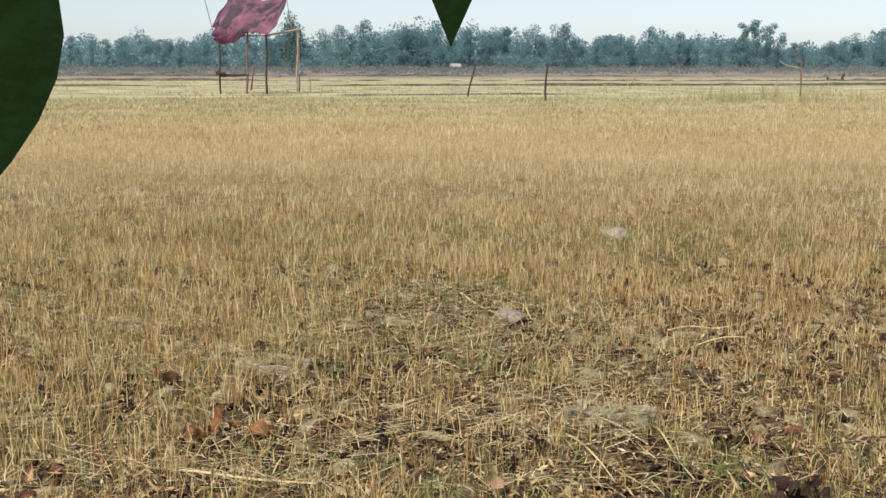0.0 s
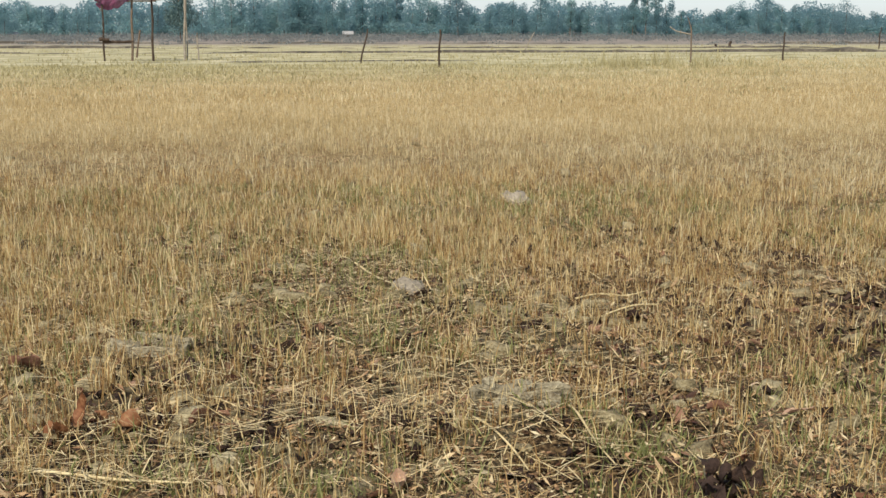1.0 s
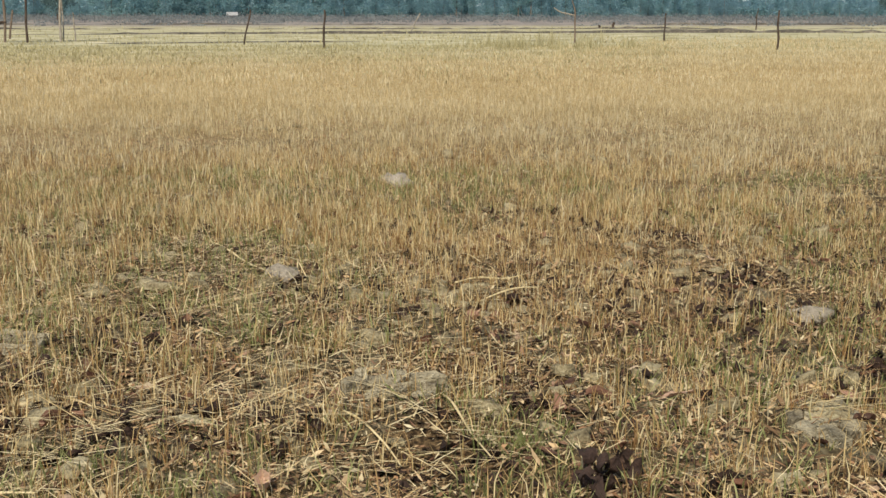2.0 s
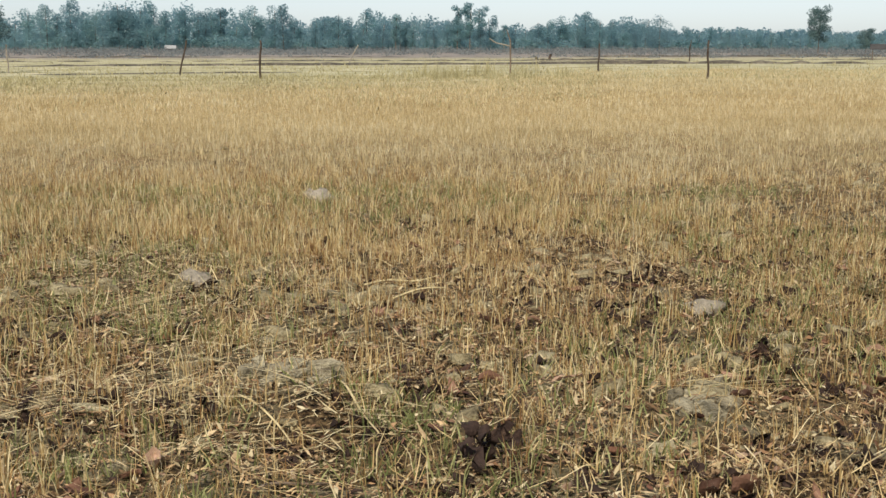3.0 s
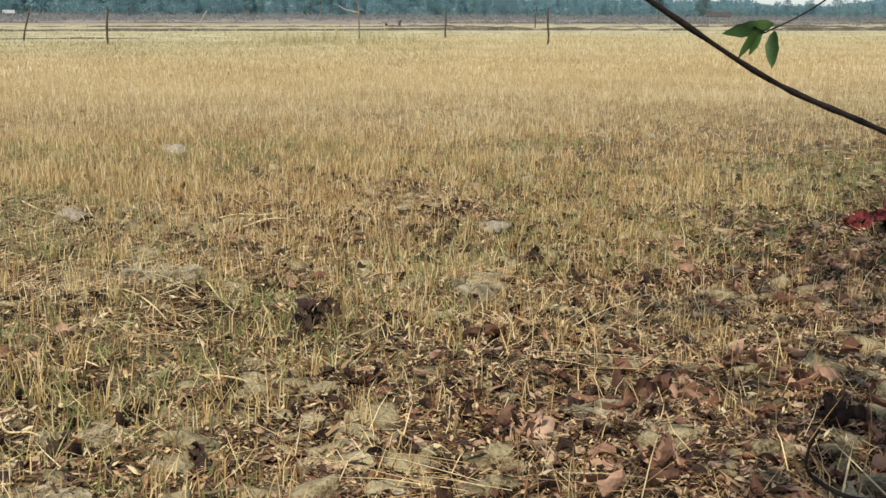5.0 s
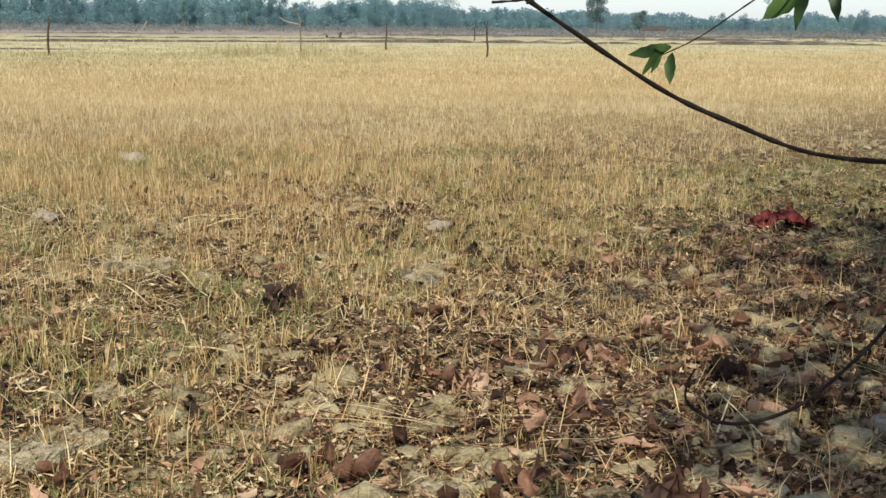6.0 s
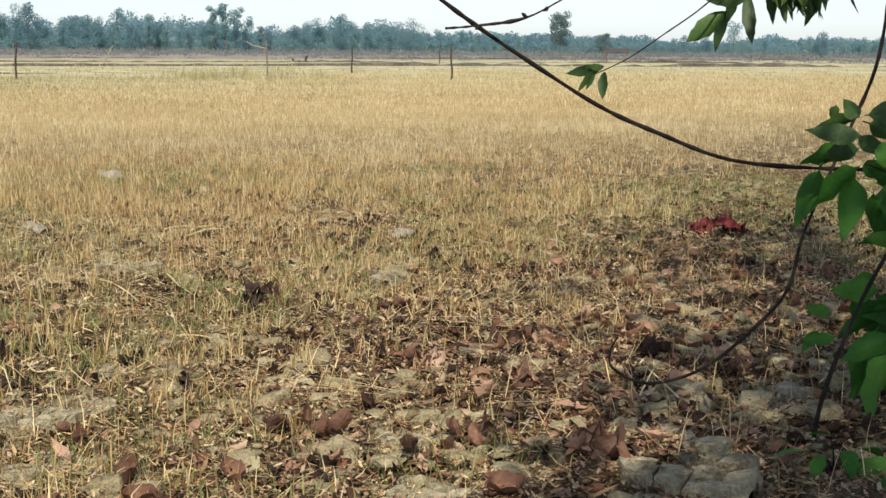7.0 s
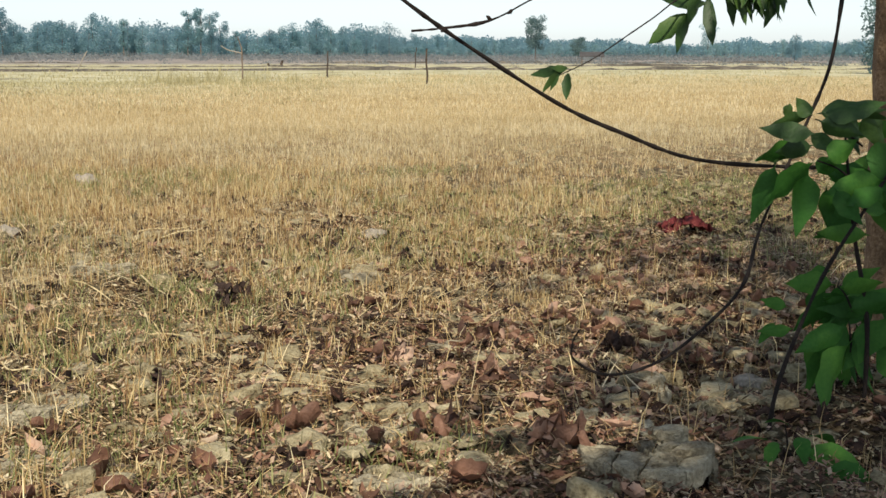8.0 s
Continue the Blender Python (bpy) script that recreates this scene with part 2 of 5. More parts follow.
M_NET = surface("maroon_net", [(0.0, (0.09, 0.016, 0.045)), (0.5, (0.20, 0.045, 0.105)), (1.0, (0.36, 0.14, 0.23))],
                scale=1.5, fine=9, bump=0.3, thin=0.3, rough=0.7, sheer=0.10)
M_RAG = surface("red_cloth", [(0.0, (0.035, 0.007, 0.007)), (0.5, (0.125, 0.018, 0.018)), (1.0, (0.23, 0.06, 0.046))],
                scale=20, fine=90, bump=0.4)
M_THATCH = surface("grey_thatch", [(0.0, (0.025, 0.024, 0.024)), (1.0, (0.085, 0.08, 0.078))], scale=1, fine=9, bump=0.6)
M_WALL = surface("whitewashed_wall", [(0.0, (0.30, 0.295, 0.29)), (1.0, (0.46, 0.46, 0.45))], scale=0.6, fine=6, bump=0.1)


# ------------------------------------------------------------ building helpers
RNG = np.random.RandomState(7)


def mesh_object(name, verts, faces, material, smooth=False):
    me = bpy.data.meshes.new(name)
    me.from_pydata([tuple(map(float, v)) for v in verts], [], faces)
    me.materials.append(material)
    if smooth:
        me.polygons.foreach_set("use_smooth", [True] * len(me.polygons))
    me.update()
    return new(name, me)


def fast_mesh(name, verts, loops, sizes, material, smooth=False):
    """A big mesh from flat arrays: vertices (n, 3), vertex index per loop, loops per polygon."""
    me = bpy.data.meshes.new(name)
    me.vertices.add(len(verts))
    me.vertices.foreach_set("co", np.asarray(verts, np.float32).ravel())
    me.loops.add(len(loops))
    me.loops.foreach_set("vertex_index", np.asarray(loops, np.int32))
    me.polygons.add(len(sizes))
    starts = np.concatenate([[0], np.cumsum(sizes)[:-1]]).astype(np.int32)
    me.polygons.foreach_set("loop_start", starts)
    if smooth:
        me.polygons.foreach_set("use_smooth", np.ones(len(sizes), bool))
    me.materials.append(material)
    me.update(calc_edges=True)
    return new(name, me)


def child(ob, parent):
    ob.parent = parent
    return ob


def anchor(name, m, label, category, group="", kind=""):
    e = new(name)
    e.empty_display_size = 0.1
    e.matrix_world = m
    return tagged(e, label, category, group, kind)


TABLE = RNG.rand(16, 64, 64)


def vnoise(x, y, seed=0):
    """Smooth value noise in 0..1 on arrays."""
    x, y = np.asarray(x, float), np.asarray(y, float)
    xi, yi = np.floor(x).astype(int), np.floor(y).astype(int)
    fx, fy = x - xi, y - yi
    fx, fy = fx * fx * (3 - 2 * fx), fy * fy * (3 - 2 * fy)
    t = TABLE[seed % 16]
    a, b = t[xi % 64, yi % 64], t[(xi + 1) % 64, yi % 64]
    c, d = t[xi % 64, (yi + 1) % 64], t[(xi + 1) % 64, (yi + 1) % 64]
    return (a * (1 - fx) + b * fx) * (1 - fy) + (c * (1 - fx) + d * fx) * fy


def litter_side(x, y):
    """Signed distance to the line where the stubble gives way to bare ground and leaf litter under the tree."""
    return (np.asarray(x) - 0.9) * 0.64 - (np.asarray(y) - 1.4) * 0.77 + (vnoise(np.asarray(x) * 0.6, np.asarray(y) * 0.6, 5) - 0.5) * 1.6 \
        + np.clip(np.asarray(x) - 3.2, 0, 4) * 0.5


def trampled(x, y):
    """How far the stubble is trodden down: most near the field's edge and to the right of the walk."""
    x, y = np.asarray(x, float), np.asarray(y, float)
    az = np.degrees(np.arctan2(x, y + 2))
    return np.clip(1.0 - (np.hypot(x, y + 2) - 8.0) / np.interp(az, [-15, 8, 22], [7.0, 9.0, 14.0]) + (vnoise(x * 0.5, y * 0.5, 2) - 0.5) * 0.7, 0, 1) \
        * np.interp(az, [-15, 8, 22], [0.45, 0.65, 1.0])


MOUNDS = [(0.75, 5.37, 0.40, 0.11), (2.45, 5.0, 0.28, 0.06), (-0.9, 7.0, 0.5, 0.06), (0.0, 2.75, 0.3, 0.07), (3.1, 6.4, 0.35, 0.05),
          (2.05, 1.0, 0.30, 0.06), (1.75, 1.15, 0.35, 0.05)]


def ground_height(x, y):
    x, y = np.asarray(x, float), np.asarray(y, float)
    near = np.clip(1.4 - np.hypot(x - 1, y) / 30.0, 0.0, 1.0)
    bare = np.clip(litter_side(x, y) * 0.4 + 0.6, 0.45, 1.0)
    h = 0.05 * (vnoise(x * 0.7, y * 0.7, 1) - 0.5)
    h = h + near * bare * (0.07 * (vnoise(x * 2.3, y * 2.3, 2) - 0.5) + 0.075 * (vnoise(x * 6.1, y * 6.1, 3) - 0.5)
                           + 0.06 * (vnoise(x * 12, y * 12, 4) - 0.5) + 0.025 * (vnoise(x * 23, y * 23, 9) - 0.5))
    for mx, my, r, top in MOUNDS:
        h = h + top * np.exp(-((x - mx) ** 2 + (y - my) ** 2) / (r * r))
    return h


def graded(lo, hi, cell, far_lo, far_hi, growth=1.16):
    out = list(np.arange(lo, hi, cell))
    step, p = cell, hi
    while p < far_hi:
        out.append(p)
        step *= growth
        p += step
    step, p = cell, lo - cell
    while p > far_lo:
        out.insert(0, p)
        step *= growth
        p -= step
    return np.array(out)


# ------------------------------------------------------------ ground
gx, gy = graded(-3.0, 7.5, 0.045, -3000, 3500), graded(-1.0, 9.5, 0.045, -2500, 4500)
GX, GY = np.meshgrid(gx, gy)
verts = np.stack([GX.ravel(), GY.ravel(), ground_height(GX.ravel(), GY.ravel())], 1)
nx, ny = len(gx), len(gy)
idx = np.arange(nx * ny).reshape(ny, nx)
quads = np.stack([idx[:-1, :-1], idx[:-1, 1:], idx[1:, 1:], idx[1:, :-1]], -1).reshape(-1)
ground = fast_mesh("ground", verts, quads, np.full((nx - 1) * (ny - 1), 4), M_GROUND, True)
tagged(ground, "dry stubble field of straw-coloured soil and grey clay", "ground", kind="structure")


# ------------------------------------------------------------ stubble, straw and weeds
def ribbons(name, pos, length, width, lean, lean_az, bend, face_az, material):
    """Thin bent blades in one mesh: two joined quads and a tip each."""
    n = len(pos)
    lean_dir = np.stack([np.cos(lean_az), np.sin(lean_az)], 1)
    side = np.stack([np.cos(face_az), np.sin(face_az), np.zeros(n)], 1) * (width / 2)[:, None]
    v = np.zeros((n, 5, 3))
    l2 = np.clip(lean + bend, 0, 1.56)
    mid = pos + np.concatenate([lean_dir * (np.sin(lean) * length * 0.55)[:, None], (np.cos(lean) * length * 0.55)[:, None]], 1)
    tip = mid + np.concatenate([lean_dir * (np.sin(l2) * length * 0.45)[:, None], (np.cos(l2) * length * 0.45)[:, None]], 1)
    v[:, 0], v[:, 1], v[:, 2], v[:, 3], v[:, 4] = pos - side, pos + side, mid + side * 0.85, mid - side * 0.85, tip
    base = (np.arange(n) * 5)[:, None]
    loops = (base + np.array([0, 1, 2, 3, 3, 2, 4])[None]).ravel()
    return fast_mesh(name, v.reshape(-1, 3), loops, np.tile([4, 3], n), material)


def flakes(name, pos, length, width, tilt, az, material):
    """Small flat lozenge-shaped scraps in one mesh."""
    n = len(pos)
    along = np.stack([np.cos(az) * np.sin(tilt), np.sin(az) * np.sin(tilt), np.cos(tilt)], 1) * (length / 2)[:, None]
    side = np.stack([-np.sin(az), np.cos(az), RNG.randn(n) * 0.3], 1) * (width / 2)[:, None]
    skew = along * (RNG.rand(n) * 0.8 - 0.4)[:, None]
    v = np.stack([pos - along, pos + side + skew, pos + along, pos - side - skew * 0.4], 1)
    v[:, :, 2] += np.abs(along[:, 2])[:, None] * 0.6
    return fast_mesh(name, v.reshape(-1, 3), np.arange(n * 4), np.full(n, 4), material)


def sector(n, r0, r1, ox=-0.2, oy=-1.5):
    """Points spread evenly over a ring sector in front of the walk."""
    r = np.sqrt(r0 * r0 + RNG.rand(n) * (r1 * r1 - r0 * r0))
    a = np.radians(-25.0 + RNG.rand(n) * (100.0 if r1 < 17 else 77.0))
    return ox + r * np.sin(a), oy + r * np.cos(a)


def stubble(name, tufts, per, r0, r1, h0, h1, w0, w1, label, clump, fade_in, fade_out, material):
    """Cut stems standing in tufts; the tufts thin out over the fade distances and on bare ground."""
    cx, cy = sector(tufts, r0, r1)
    d = np.hypot(cx, cy + 1)
    patch = vnoise(cx * 0.9, cy * 0.9, 6) * 0.6 + vnoise(cx * 0.25, cy * 0.25, 7) * 0.4
    keep = np.clip(0.60 - litter_side(cx, cy) * 0.40, 0.05, 1.0) * np.clip((patch - 0.22) * 3.0 + np.clip((d - 9) / 14, 0, 0.6), 0.12, 1.0)
    keep *= np.clip((d - 2.0) / 6.0, 0.5, 1.0) * (1 - 0.66 * trampled(cx, cy))
    edge = np.interp(np.degrees(np.arctan2(cx, cy)), [-25, 0, 15, 25, 50], [54, 59, 68, 86, 93])   # where the plot ends
    keep *= np.clip((edge + 8 * (vnoise(cx * 0.2, cy * 0.2, 3) - 0.5) - np.hypot(cx, cy)) / np.interp(cx, (0, 25), (26.0, 14.0)), 0.0, 1.0) ** np.interp(cx, (0, 25), (3.0, 1.2))
    keep *= np.clip(np.hypot(cx - 5.72, cy - 5.45) / 0.6 - 0.5, 0.05, 1.0)
    keep *= np.interp(d, fade_in, (0, 1)) * np.interp(d, fade_out, (1, 0))
    ok = RNG.rand(tufts) < keep
    cx, cy = cx[ok], cy[ok]
    count = 2 + RNG.poisson(per * (0.35 + 1.3 * RNG.rand(len(cx)) ** 1.5))
    own = np.repeat(np.arange(len(cx)), count)
    n = len(own)
    x, y = cx[own] + RNG.randn(n) * clump, cy[own] + RNG.randn(n) * clump
    tall = (0.65 + 0.7 * RNG.rand(len(cx)))[own]
    pos = np.stack([x, y, ground_height(x, y) - 0.01], 1)
    height = (h0 + RNG.rand(n) ** 1.4 * (h1 - h0)) * tall * (0.75 + 0.5 * vnoise(x * 0.5, y * 0.5, 8)) * (1 - 0.2 * trampled(x, y))
    broken = (RNG.rand(n) < 0.33) * RNG.rand(n) * 1.5          # some stems are snapped over
    ob = ribbons(name, pos, height, w0 + RNG.rand(n) * (w1 - w0), np.abs(RNG.randn(n)) * 0.21, RNG.rand(n) * 6.283,
                 np.abs(RNG.randn(n)) * 0.28 + broken, RNG.rand(n) * 6.283, material)
    return tagged(ob, label, "stubble", kind="stuff")


stubble("stubble_near", 50000, 9, 1.8, 17.0, 0.03, 0.21, 0.0026, 0.0064, "cut golden straw stubble standing in tufts", 0.028, (0, 0.1), (10.0, 17.0), M_STEM_NEAR)
stubble("stubble_middle", 34000, 7, 9.0, 34.0, 0.04, 0.21, 0.004, 0.0095, "dense golden straw stubble across the field", 0.05, (9.0, 17.0), (26.0, 34.0), M_STEM)
stubble("stubble_distant", 52000, 5, 26.0, 92.0, 0.05, 0.20, 0.010, 0.024, "pale straw stubble towards the end of the plot", 0.12, (26.0, 34.0), (91.0, 92.0), M_STEM)

n = 125000
x, y = sector(n, 1.8, 22.0)
ok = RNG.rand(n) < np.clip(1.3 - np.hypot(x, y + 1) / 20.0, 0.25, 1) * np.clip(0.9 - litter_side(x, y) * 0.25, 0.25, 1)
x, y = x[ok], y[ok]
n = len(x)
az = RNG.rand(n) * 6.283
tagged(ribbons("fallen_straw", np.stack([x, y, ground_height(x, y) + 0.008 + RNG.rand(n) * 0.03], 1), 0.025 + RNG.rand(n) ** 3 * 0.22,
               0.0016 + RNG.rand(n) * 0.0036, 0.95 + RNG.rand(n) * 0.6, az, RNG.rand(n) * 0.9 - 0.45, az + 1.57 + RNG.randn(n) * 0.5, M_STRAW),
       "broken straw lying flat on the soil", "straw", kind="stuff")

n = 230000                                     # trodden chaff, leaf crumbs and bits of stalk
r_ = 1.8 + RNG.rand(n) ** 1.1 * 19.0
a_ = np.radians(-25 + RNG.rand(n) * 98)
x, y = -0.2 + r_ * np.sin(a_), -1.5 + r_ * np.cos(a_)
ok = RNG.rand(n) < np.clip((vnoise(x * 3.1, y * 3.1, 12) - 0.25) * 3.2 + (r_ - 8) * 0.1, 0.28, 1.0)
x, y = x[ok], y[ok]
n = len(x)
az = RNG.rand(n) * 6.283
tagged(flakes("chaff", np.stack([x, y, ground_height(x, y) + 0.006 + RNG.rand(n) * 0.02], 1), 0.014 + RNG.rand(n) ** 2 * 0.075,
              0.004 + RNG.rand(n) ** 2 * 0.016, 1.2 + RNG.rand(n) * 0.6, az, M_CHAFF),
       "trodden chaff and crumbled brown leaf bits", "chaff", kind="stuff")

n = 14000                                      # torn leaf sheaths and wider straw pieces
x, y = sector(n, 1.8, 13.0)
az = RNG.rand(n) * 6.283
tagged(ribbons("straw_sheaths", np.stack([x, y, ground_height(x, y) + 0.006 + RNG.rand(n) * 0.03], 1), 0.03 + RNG.rand(n) ** 2 * 0.09,
               0.005 + RNG.rand(n) ** 2 * 0.02, 1.0 + RNG.rand(n) * 0.56, az, RNG.rand(n) * 0.8 - 0.4, az + 1.57 + RNG.randn(n) * 0.4, M_SHEATH),
       "torn dry leaf sheaths and straw scraps", "straw", kind="stuff")

n = 36000                                      # straw tangled among the stems further out
x, y = sector(n, 9.0, 34.0)
az = RNG.rand(n) * 6.283
tagged(ribbons("tangled_straw", np.stack([x, y, ground_height(x, y) + 0.01 + RNG.rand(n) * 0.06], 1), 0.05 + RNG.rand(n) ** 2 * 0.2,
               0.003 + RNG.rand(n) * 0.005, 1.2 + RNG.rand(n) * 0.36, az, RNG.rand(n) * 0.4, az + 1.57, M_STRAW), "straw tangled among the standing stubble", "straw", kind="stuff")

n = 42000                                      # short pale grass where the stubble gives out
a_ = np.radians(-27 + 48 * RNG.rand(n) ** 1.2)
r_ = 28 + 34 * np.sqrt(RNG.rand(n))
x, y = r_ * np.sin(a_), r_ * np.cos(a_)
ok = RNG.rand(n) < np.clip(1.25 * vnoise(x * 0.12, y * 0.35, 8) + (r_ - 44) / 30, 0.05, 1.0)
x, y = x[ok], y[ok]
n = len(x)
tagged(ribbons("pale_grass", np.stack([x, y, ground_height(x, y) - 0.01], 1), 0.06 + RNG.rand(n) ** 2 * 0.16, 0.015 + RNG.rand(n) * 0.035, np.abs(RNG.randn(n)) * 0.5,
               RNG.rand(n) * 6.283, RNG.rand(n) * 0.6, RNG.rand(n) * 6.283, M_GRASS), "short pale dry grass at the end of the stubble", "grass", kind="stuff")


n = 9000                                       # pale straw strewn flat through the open stubble
x, y = -4.0 + RNG.rand(n) * 6.0, 4.7 + RNG.rand(n) ** 1.2 * 6.0
ok = RNG.rand(n) < np.clip(1.5 * vnoise(x * 1.4, y * 1.4, 2) - 0.2, 0.05, 1.0) * np.clip(1.0 - (x - 0.6) * 0.7, 0.1, 1.0)
x, y = x[ok], y[ok]
n = len(x)
az = RNG.randn(n) * 0.7 + 3.1416 * (RNG.rand(n) < 0.5)
tagged(ribbons("strewn_straw", np.stack([x, y, ground_height(x, y) + 0.02 + RNG.rand(n) * 0.05], 1), 0.05 + RNG.rand(n) ** 2 * 0.22,
               0.003 + RNG.rand(n) * 0.004, 1.35 + RNG.rand(n) * 0.2, az, RNG.rand(n) * 0.3 - 0.15, az + 1.57 + RNG.randn(n) * 0.3, M_STRAW_STALK), "pale straw strewn flat through the stubble", "straw", kind="stuff")

n = 90000                                      # leaf crumbs and bits of stalk under the tree
r_, a_ = 2.0 + RNG.rand(n) * 7.0, np.radians(-10 + RNG.rand(n) * 75)
x, y = -0.2 + r_ * np.sin(a_), -1.5 + r_ * np.cos(a_)
ok = RNG.rand(n) < np.clip(0.55 + litter_side(x, y) * 0.35, 0.05, 0.9) * np.clip((vnoise(x * 2.6, y * 2.6, 3) - 0.22) * 2.6, 0.10, 1.0)
x, y = x[ok], y[ok]
n = len(x)
tagged(flakes("leaf_crumbs", np.stack([x, y, ground_height(x, y) + 0.008 + RNG.rand(n) * 0.03], 1), 0.014 + RNG.rand(n) ** 2 * 0.05,
              0.006 + RNG.rand(n) ** 2 * 0.022, 0.8 + RNG.rand(n) * 1.3, RNG.rand(n) * 6.283, M_LITTER), "crumbled leaves and stalk bits under the tree", "leaf litter", kind="stuff")

n = 9000                                       # thin dry grass stems among the fallen leaves
x, y = sector(n, 2.2, 9.0)
side = litter_side(x, y)
ok = (RNG.rand(n) < np.clip(0.75 + side * 0.3, 0, 0.8) * (vnoise(x * 1.9, y * 1.9, 5) > 0.42)) & (side < 3.2)
x, y = x[ok], y[ok]
n = len(x)
tagged(ribbons("thin_dry_grass", np.stack([x, y, ground_height(x, y) - 0.005], 1), 0.05 + RNG.rand(n) ** 1.6 * 0.24, 0.002 + RNG.rand(n) * 0.003, np.abs(RNG.randn(n)) * 0.35,
               RNG.rand(n) * 6.283, RNG.rand(n) * 0.7, RNG.rand(n) * 6.283, M_STRAW), "thin dry grass stems among fallen leaves", "grass", kind="stuff")


n = 190000                                     # matted crumbs of leaf, husk and clay over the trodden soil
r_, a_ = 2.6 + RNG.rand(n) * 9.5, np.radians(-24 + RNG.rand(n) * 84)
x, y = -0.2 + r_ * np.sin(a_), -1.5 + r_ * np.cos(a_)
ok = RNG.rand(n) < np.clip((vnoise(x * 3.7, y * 3.7, 6) - 0.2) * 2.2, 0.12, 1.0)
x, y = x[ok], y[ok]
n = len(x)
tagged(flakes("husk_crumbs", np.stack([x, y, ground_height(x, y) + 0.005 + RNG.rand(n) * 0.022], 1), 0.010 + RNG.rand(n) ** 2.5 * 0.055,
              0.004 + RNG.rand(n) ** 2 * 0.018, 0.9 + RNG.rand(n) * 1.1, RNG.rand(n) * 6.283, M_HUSK), "matted crumbs of husk and dry leaf", "chaff", kind="stuff")


def around(n, r1):
    """Points round and behind the walk, outside the sector in front of it."""
    r, a = r1 * np.sqrt(RNG.rand(n)), RNG.rand(n) * 6.283
    x, y = -0.2 + r * np.sin(a), -1.5 + r * np.cos(a)
    deg = np.degrees(np.arctan2(x + 0.2, y + 1.5))
    ok = (r < 1.8) | (deg < -24) | (deg > 72)
    return x[ok], y[ok]


x, y = around(70000, 15.0)
n = len(x)
az = RNG.rand(n) * 6.283
tagged(flakes("edge_chaff", np.stack([x, y, ground_height(x, y) + 0.006 + RNG.rand(n) * 0.02], 1), 0.02 + RNG.rand(n) ** 2 * 0.10,
              0.006 + RNG.rand(n) ** 2 * 0.03, 1.2 + RNG.rand(n) * 0.6, az, M_CHAFF), "chaff and leaf crumbs along the field's edge", "chaff", kind="stuff")
x, y = around(60000, 17.0)
ok = RNG.rand(len(x)) < np.clip(0.3 - litter_side(x, y) * 0.25, 0.03, 0.9)
x, y = x[ok], y[ok]
n = len(x)
tagged(ribbons("edge_stubble", np.stack([x, y, ground_height(x, y) - 0.01], 1), 0.04 + RNG.rand(n) * 0.16, 0.005 + RNG.rand(n) * 0.006, np.abs(RNG.randn(n)) * 0.4,
               RNG.rand(n) * 6.283, RNG.rand(n) * 0.7, RNG.rand(n) * 6.283, M_STEM_NEAR), "sparse straw stubble round the field's edge", "stubble", kind="stuff")

px, py, pa = [], [], []                        # long straws lying together in loose bundles
for k in range(34):
    bx, by = sector(1, 3.2, 10.0)
    dirn = RNG.rand() * 6.283
    for q in range(RNG.randint(5, 14)):
        px.append(bx[0] + RNG.randn() * 0.10)
        py.append(by[0] + RNG.randn() * 0.10)
        pa.append(dirn + RNG.randn() * 0.25)
x, y, az = np.array(px), np.array(py), np.array(pa)
n = len(x)
tagged(ribbons("long_straws", np.stack([x, y, ground_height(x, y) + 0.03 + RNG.rand(n) * 0.03], 1), 0.22 + RNG.rand(n) * 0.35, 0.004 + RNG.rand(n) * 0.004,
               1.42 + RNG.rand(n) * 0.16, az, RNG.rand(n) * 0.15, az + 1.57, M_STRAW), "long pale straws lying in loose bundles", "straw", kind="stuff")

n = 100000
x, y = sector(n, 1.8, 15.0)
own = RNG.randint(0, n // 12, n)
x, y = x[own] + RNG.randn(n) * 0.06, y[own] + RNG.randn(n) * 0.06
ok = vnoise(x * 0.7, y * 0.7, 9) + 0.25 * RNG.rand(n) > 0.63 - 0.02 * np.clip(np.hypot(x, y) - 5, -2, 5) - 0.18 * np.clip((3.0 - x) / 1.5, 0, 1) - 0.10 * np.clip(1.5 - x, 0, 1) + 0.22 * np.clip((5.2 - y) / 1.5, 0, 1)
x, y = x[ok], y[ok]
n = len(x)
tagged(ribbons("green_weeds", np.stack([x, y, ground_height(x, y)], 1), 0.03 + RNG.rand(n) * 0.11, 0.003 + RNG.rand(n) * 0.005,
               np.abs(RNG.randn(n)) * 0.7, RNG.rand(n) * 6.283, RNG.rand(n) * 0.5, RNG.rand(n) * 6.283, M_WEED),
       "low green weeds and sprouting grass between the stubble", "weeds", kind="stuff")


# ------------------------------------------------------------ clods and stones
def lump_arrays(sub=1):
    bm = bmesh.new()
    bmesh.ops.create_icosphere(bm, subdivisions=sub, radius=1.0)
    v = np.array([q.co[:] for q in bm.verts])
    f = np.array([[q.index for q in p.verts] for p in bm.faces])
    bm.free()
    return v, f


n = 17000
x, y = sector(n, 1.8, 10.0)
ok = RNG.rand(n) < np.clip(0.45 + litter_side(x, y) * 0.25, 0.12, 1.0) * (0.3 + 0.9 * (vnoise(x * 1.1, y * 1.1, 10) > 0.5))
x, y = x[ok], y[ok]
n = len(x)
lv, lf = lump_arrays(1)
size = 0.006 + RNG.rand(n) ** 3 * 0.04
rough_v = lv[None] * (1 + 0.35 * RNG.randn(n, len(lv), 1) * 0.6) * (size[:, None, None] * np.array([1.3, 1.0, 0.5]))
ca, sa = np.cos(RNG.rand(n) * 6.28), np.sin(RNG.rand(n) * 6.28)
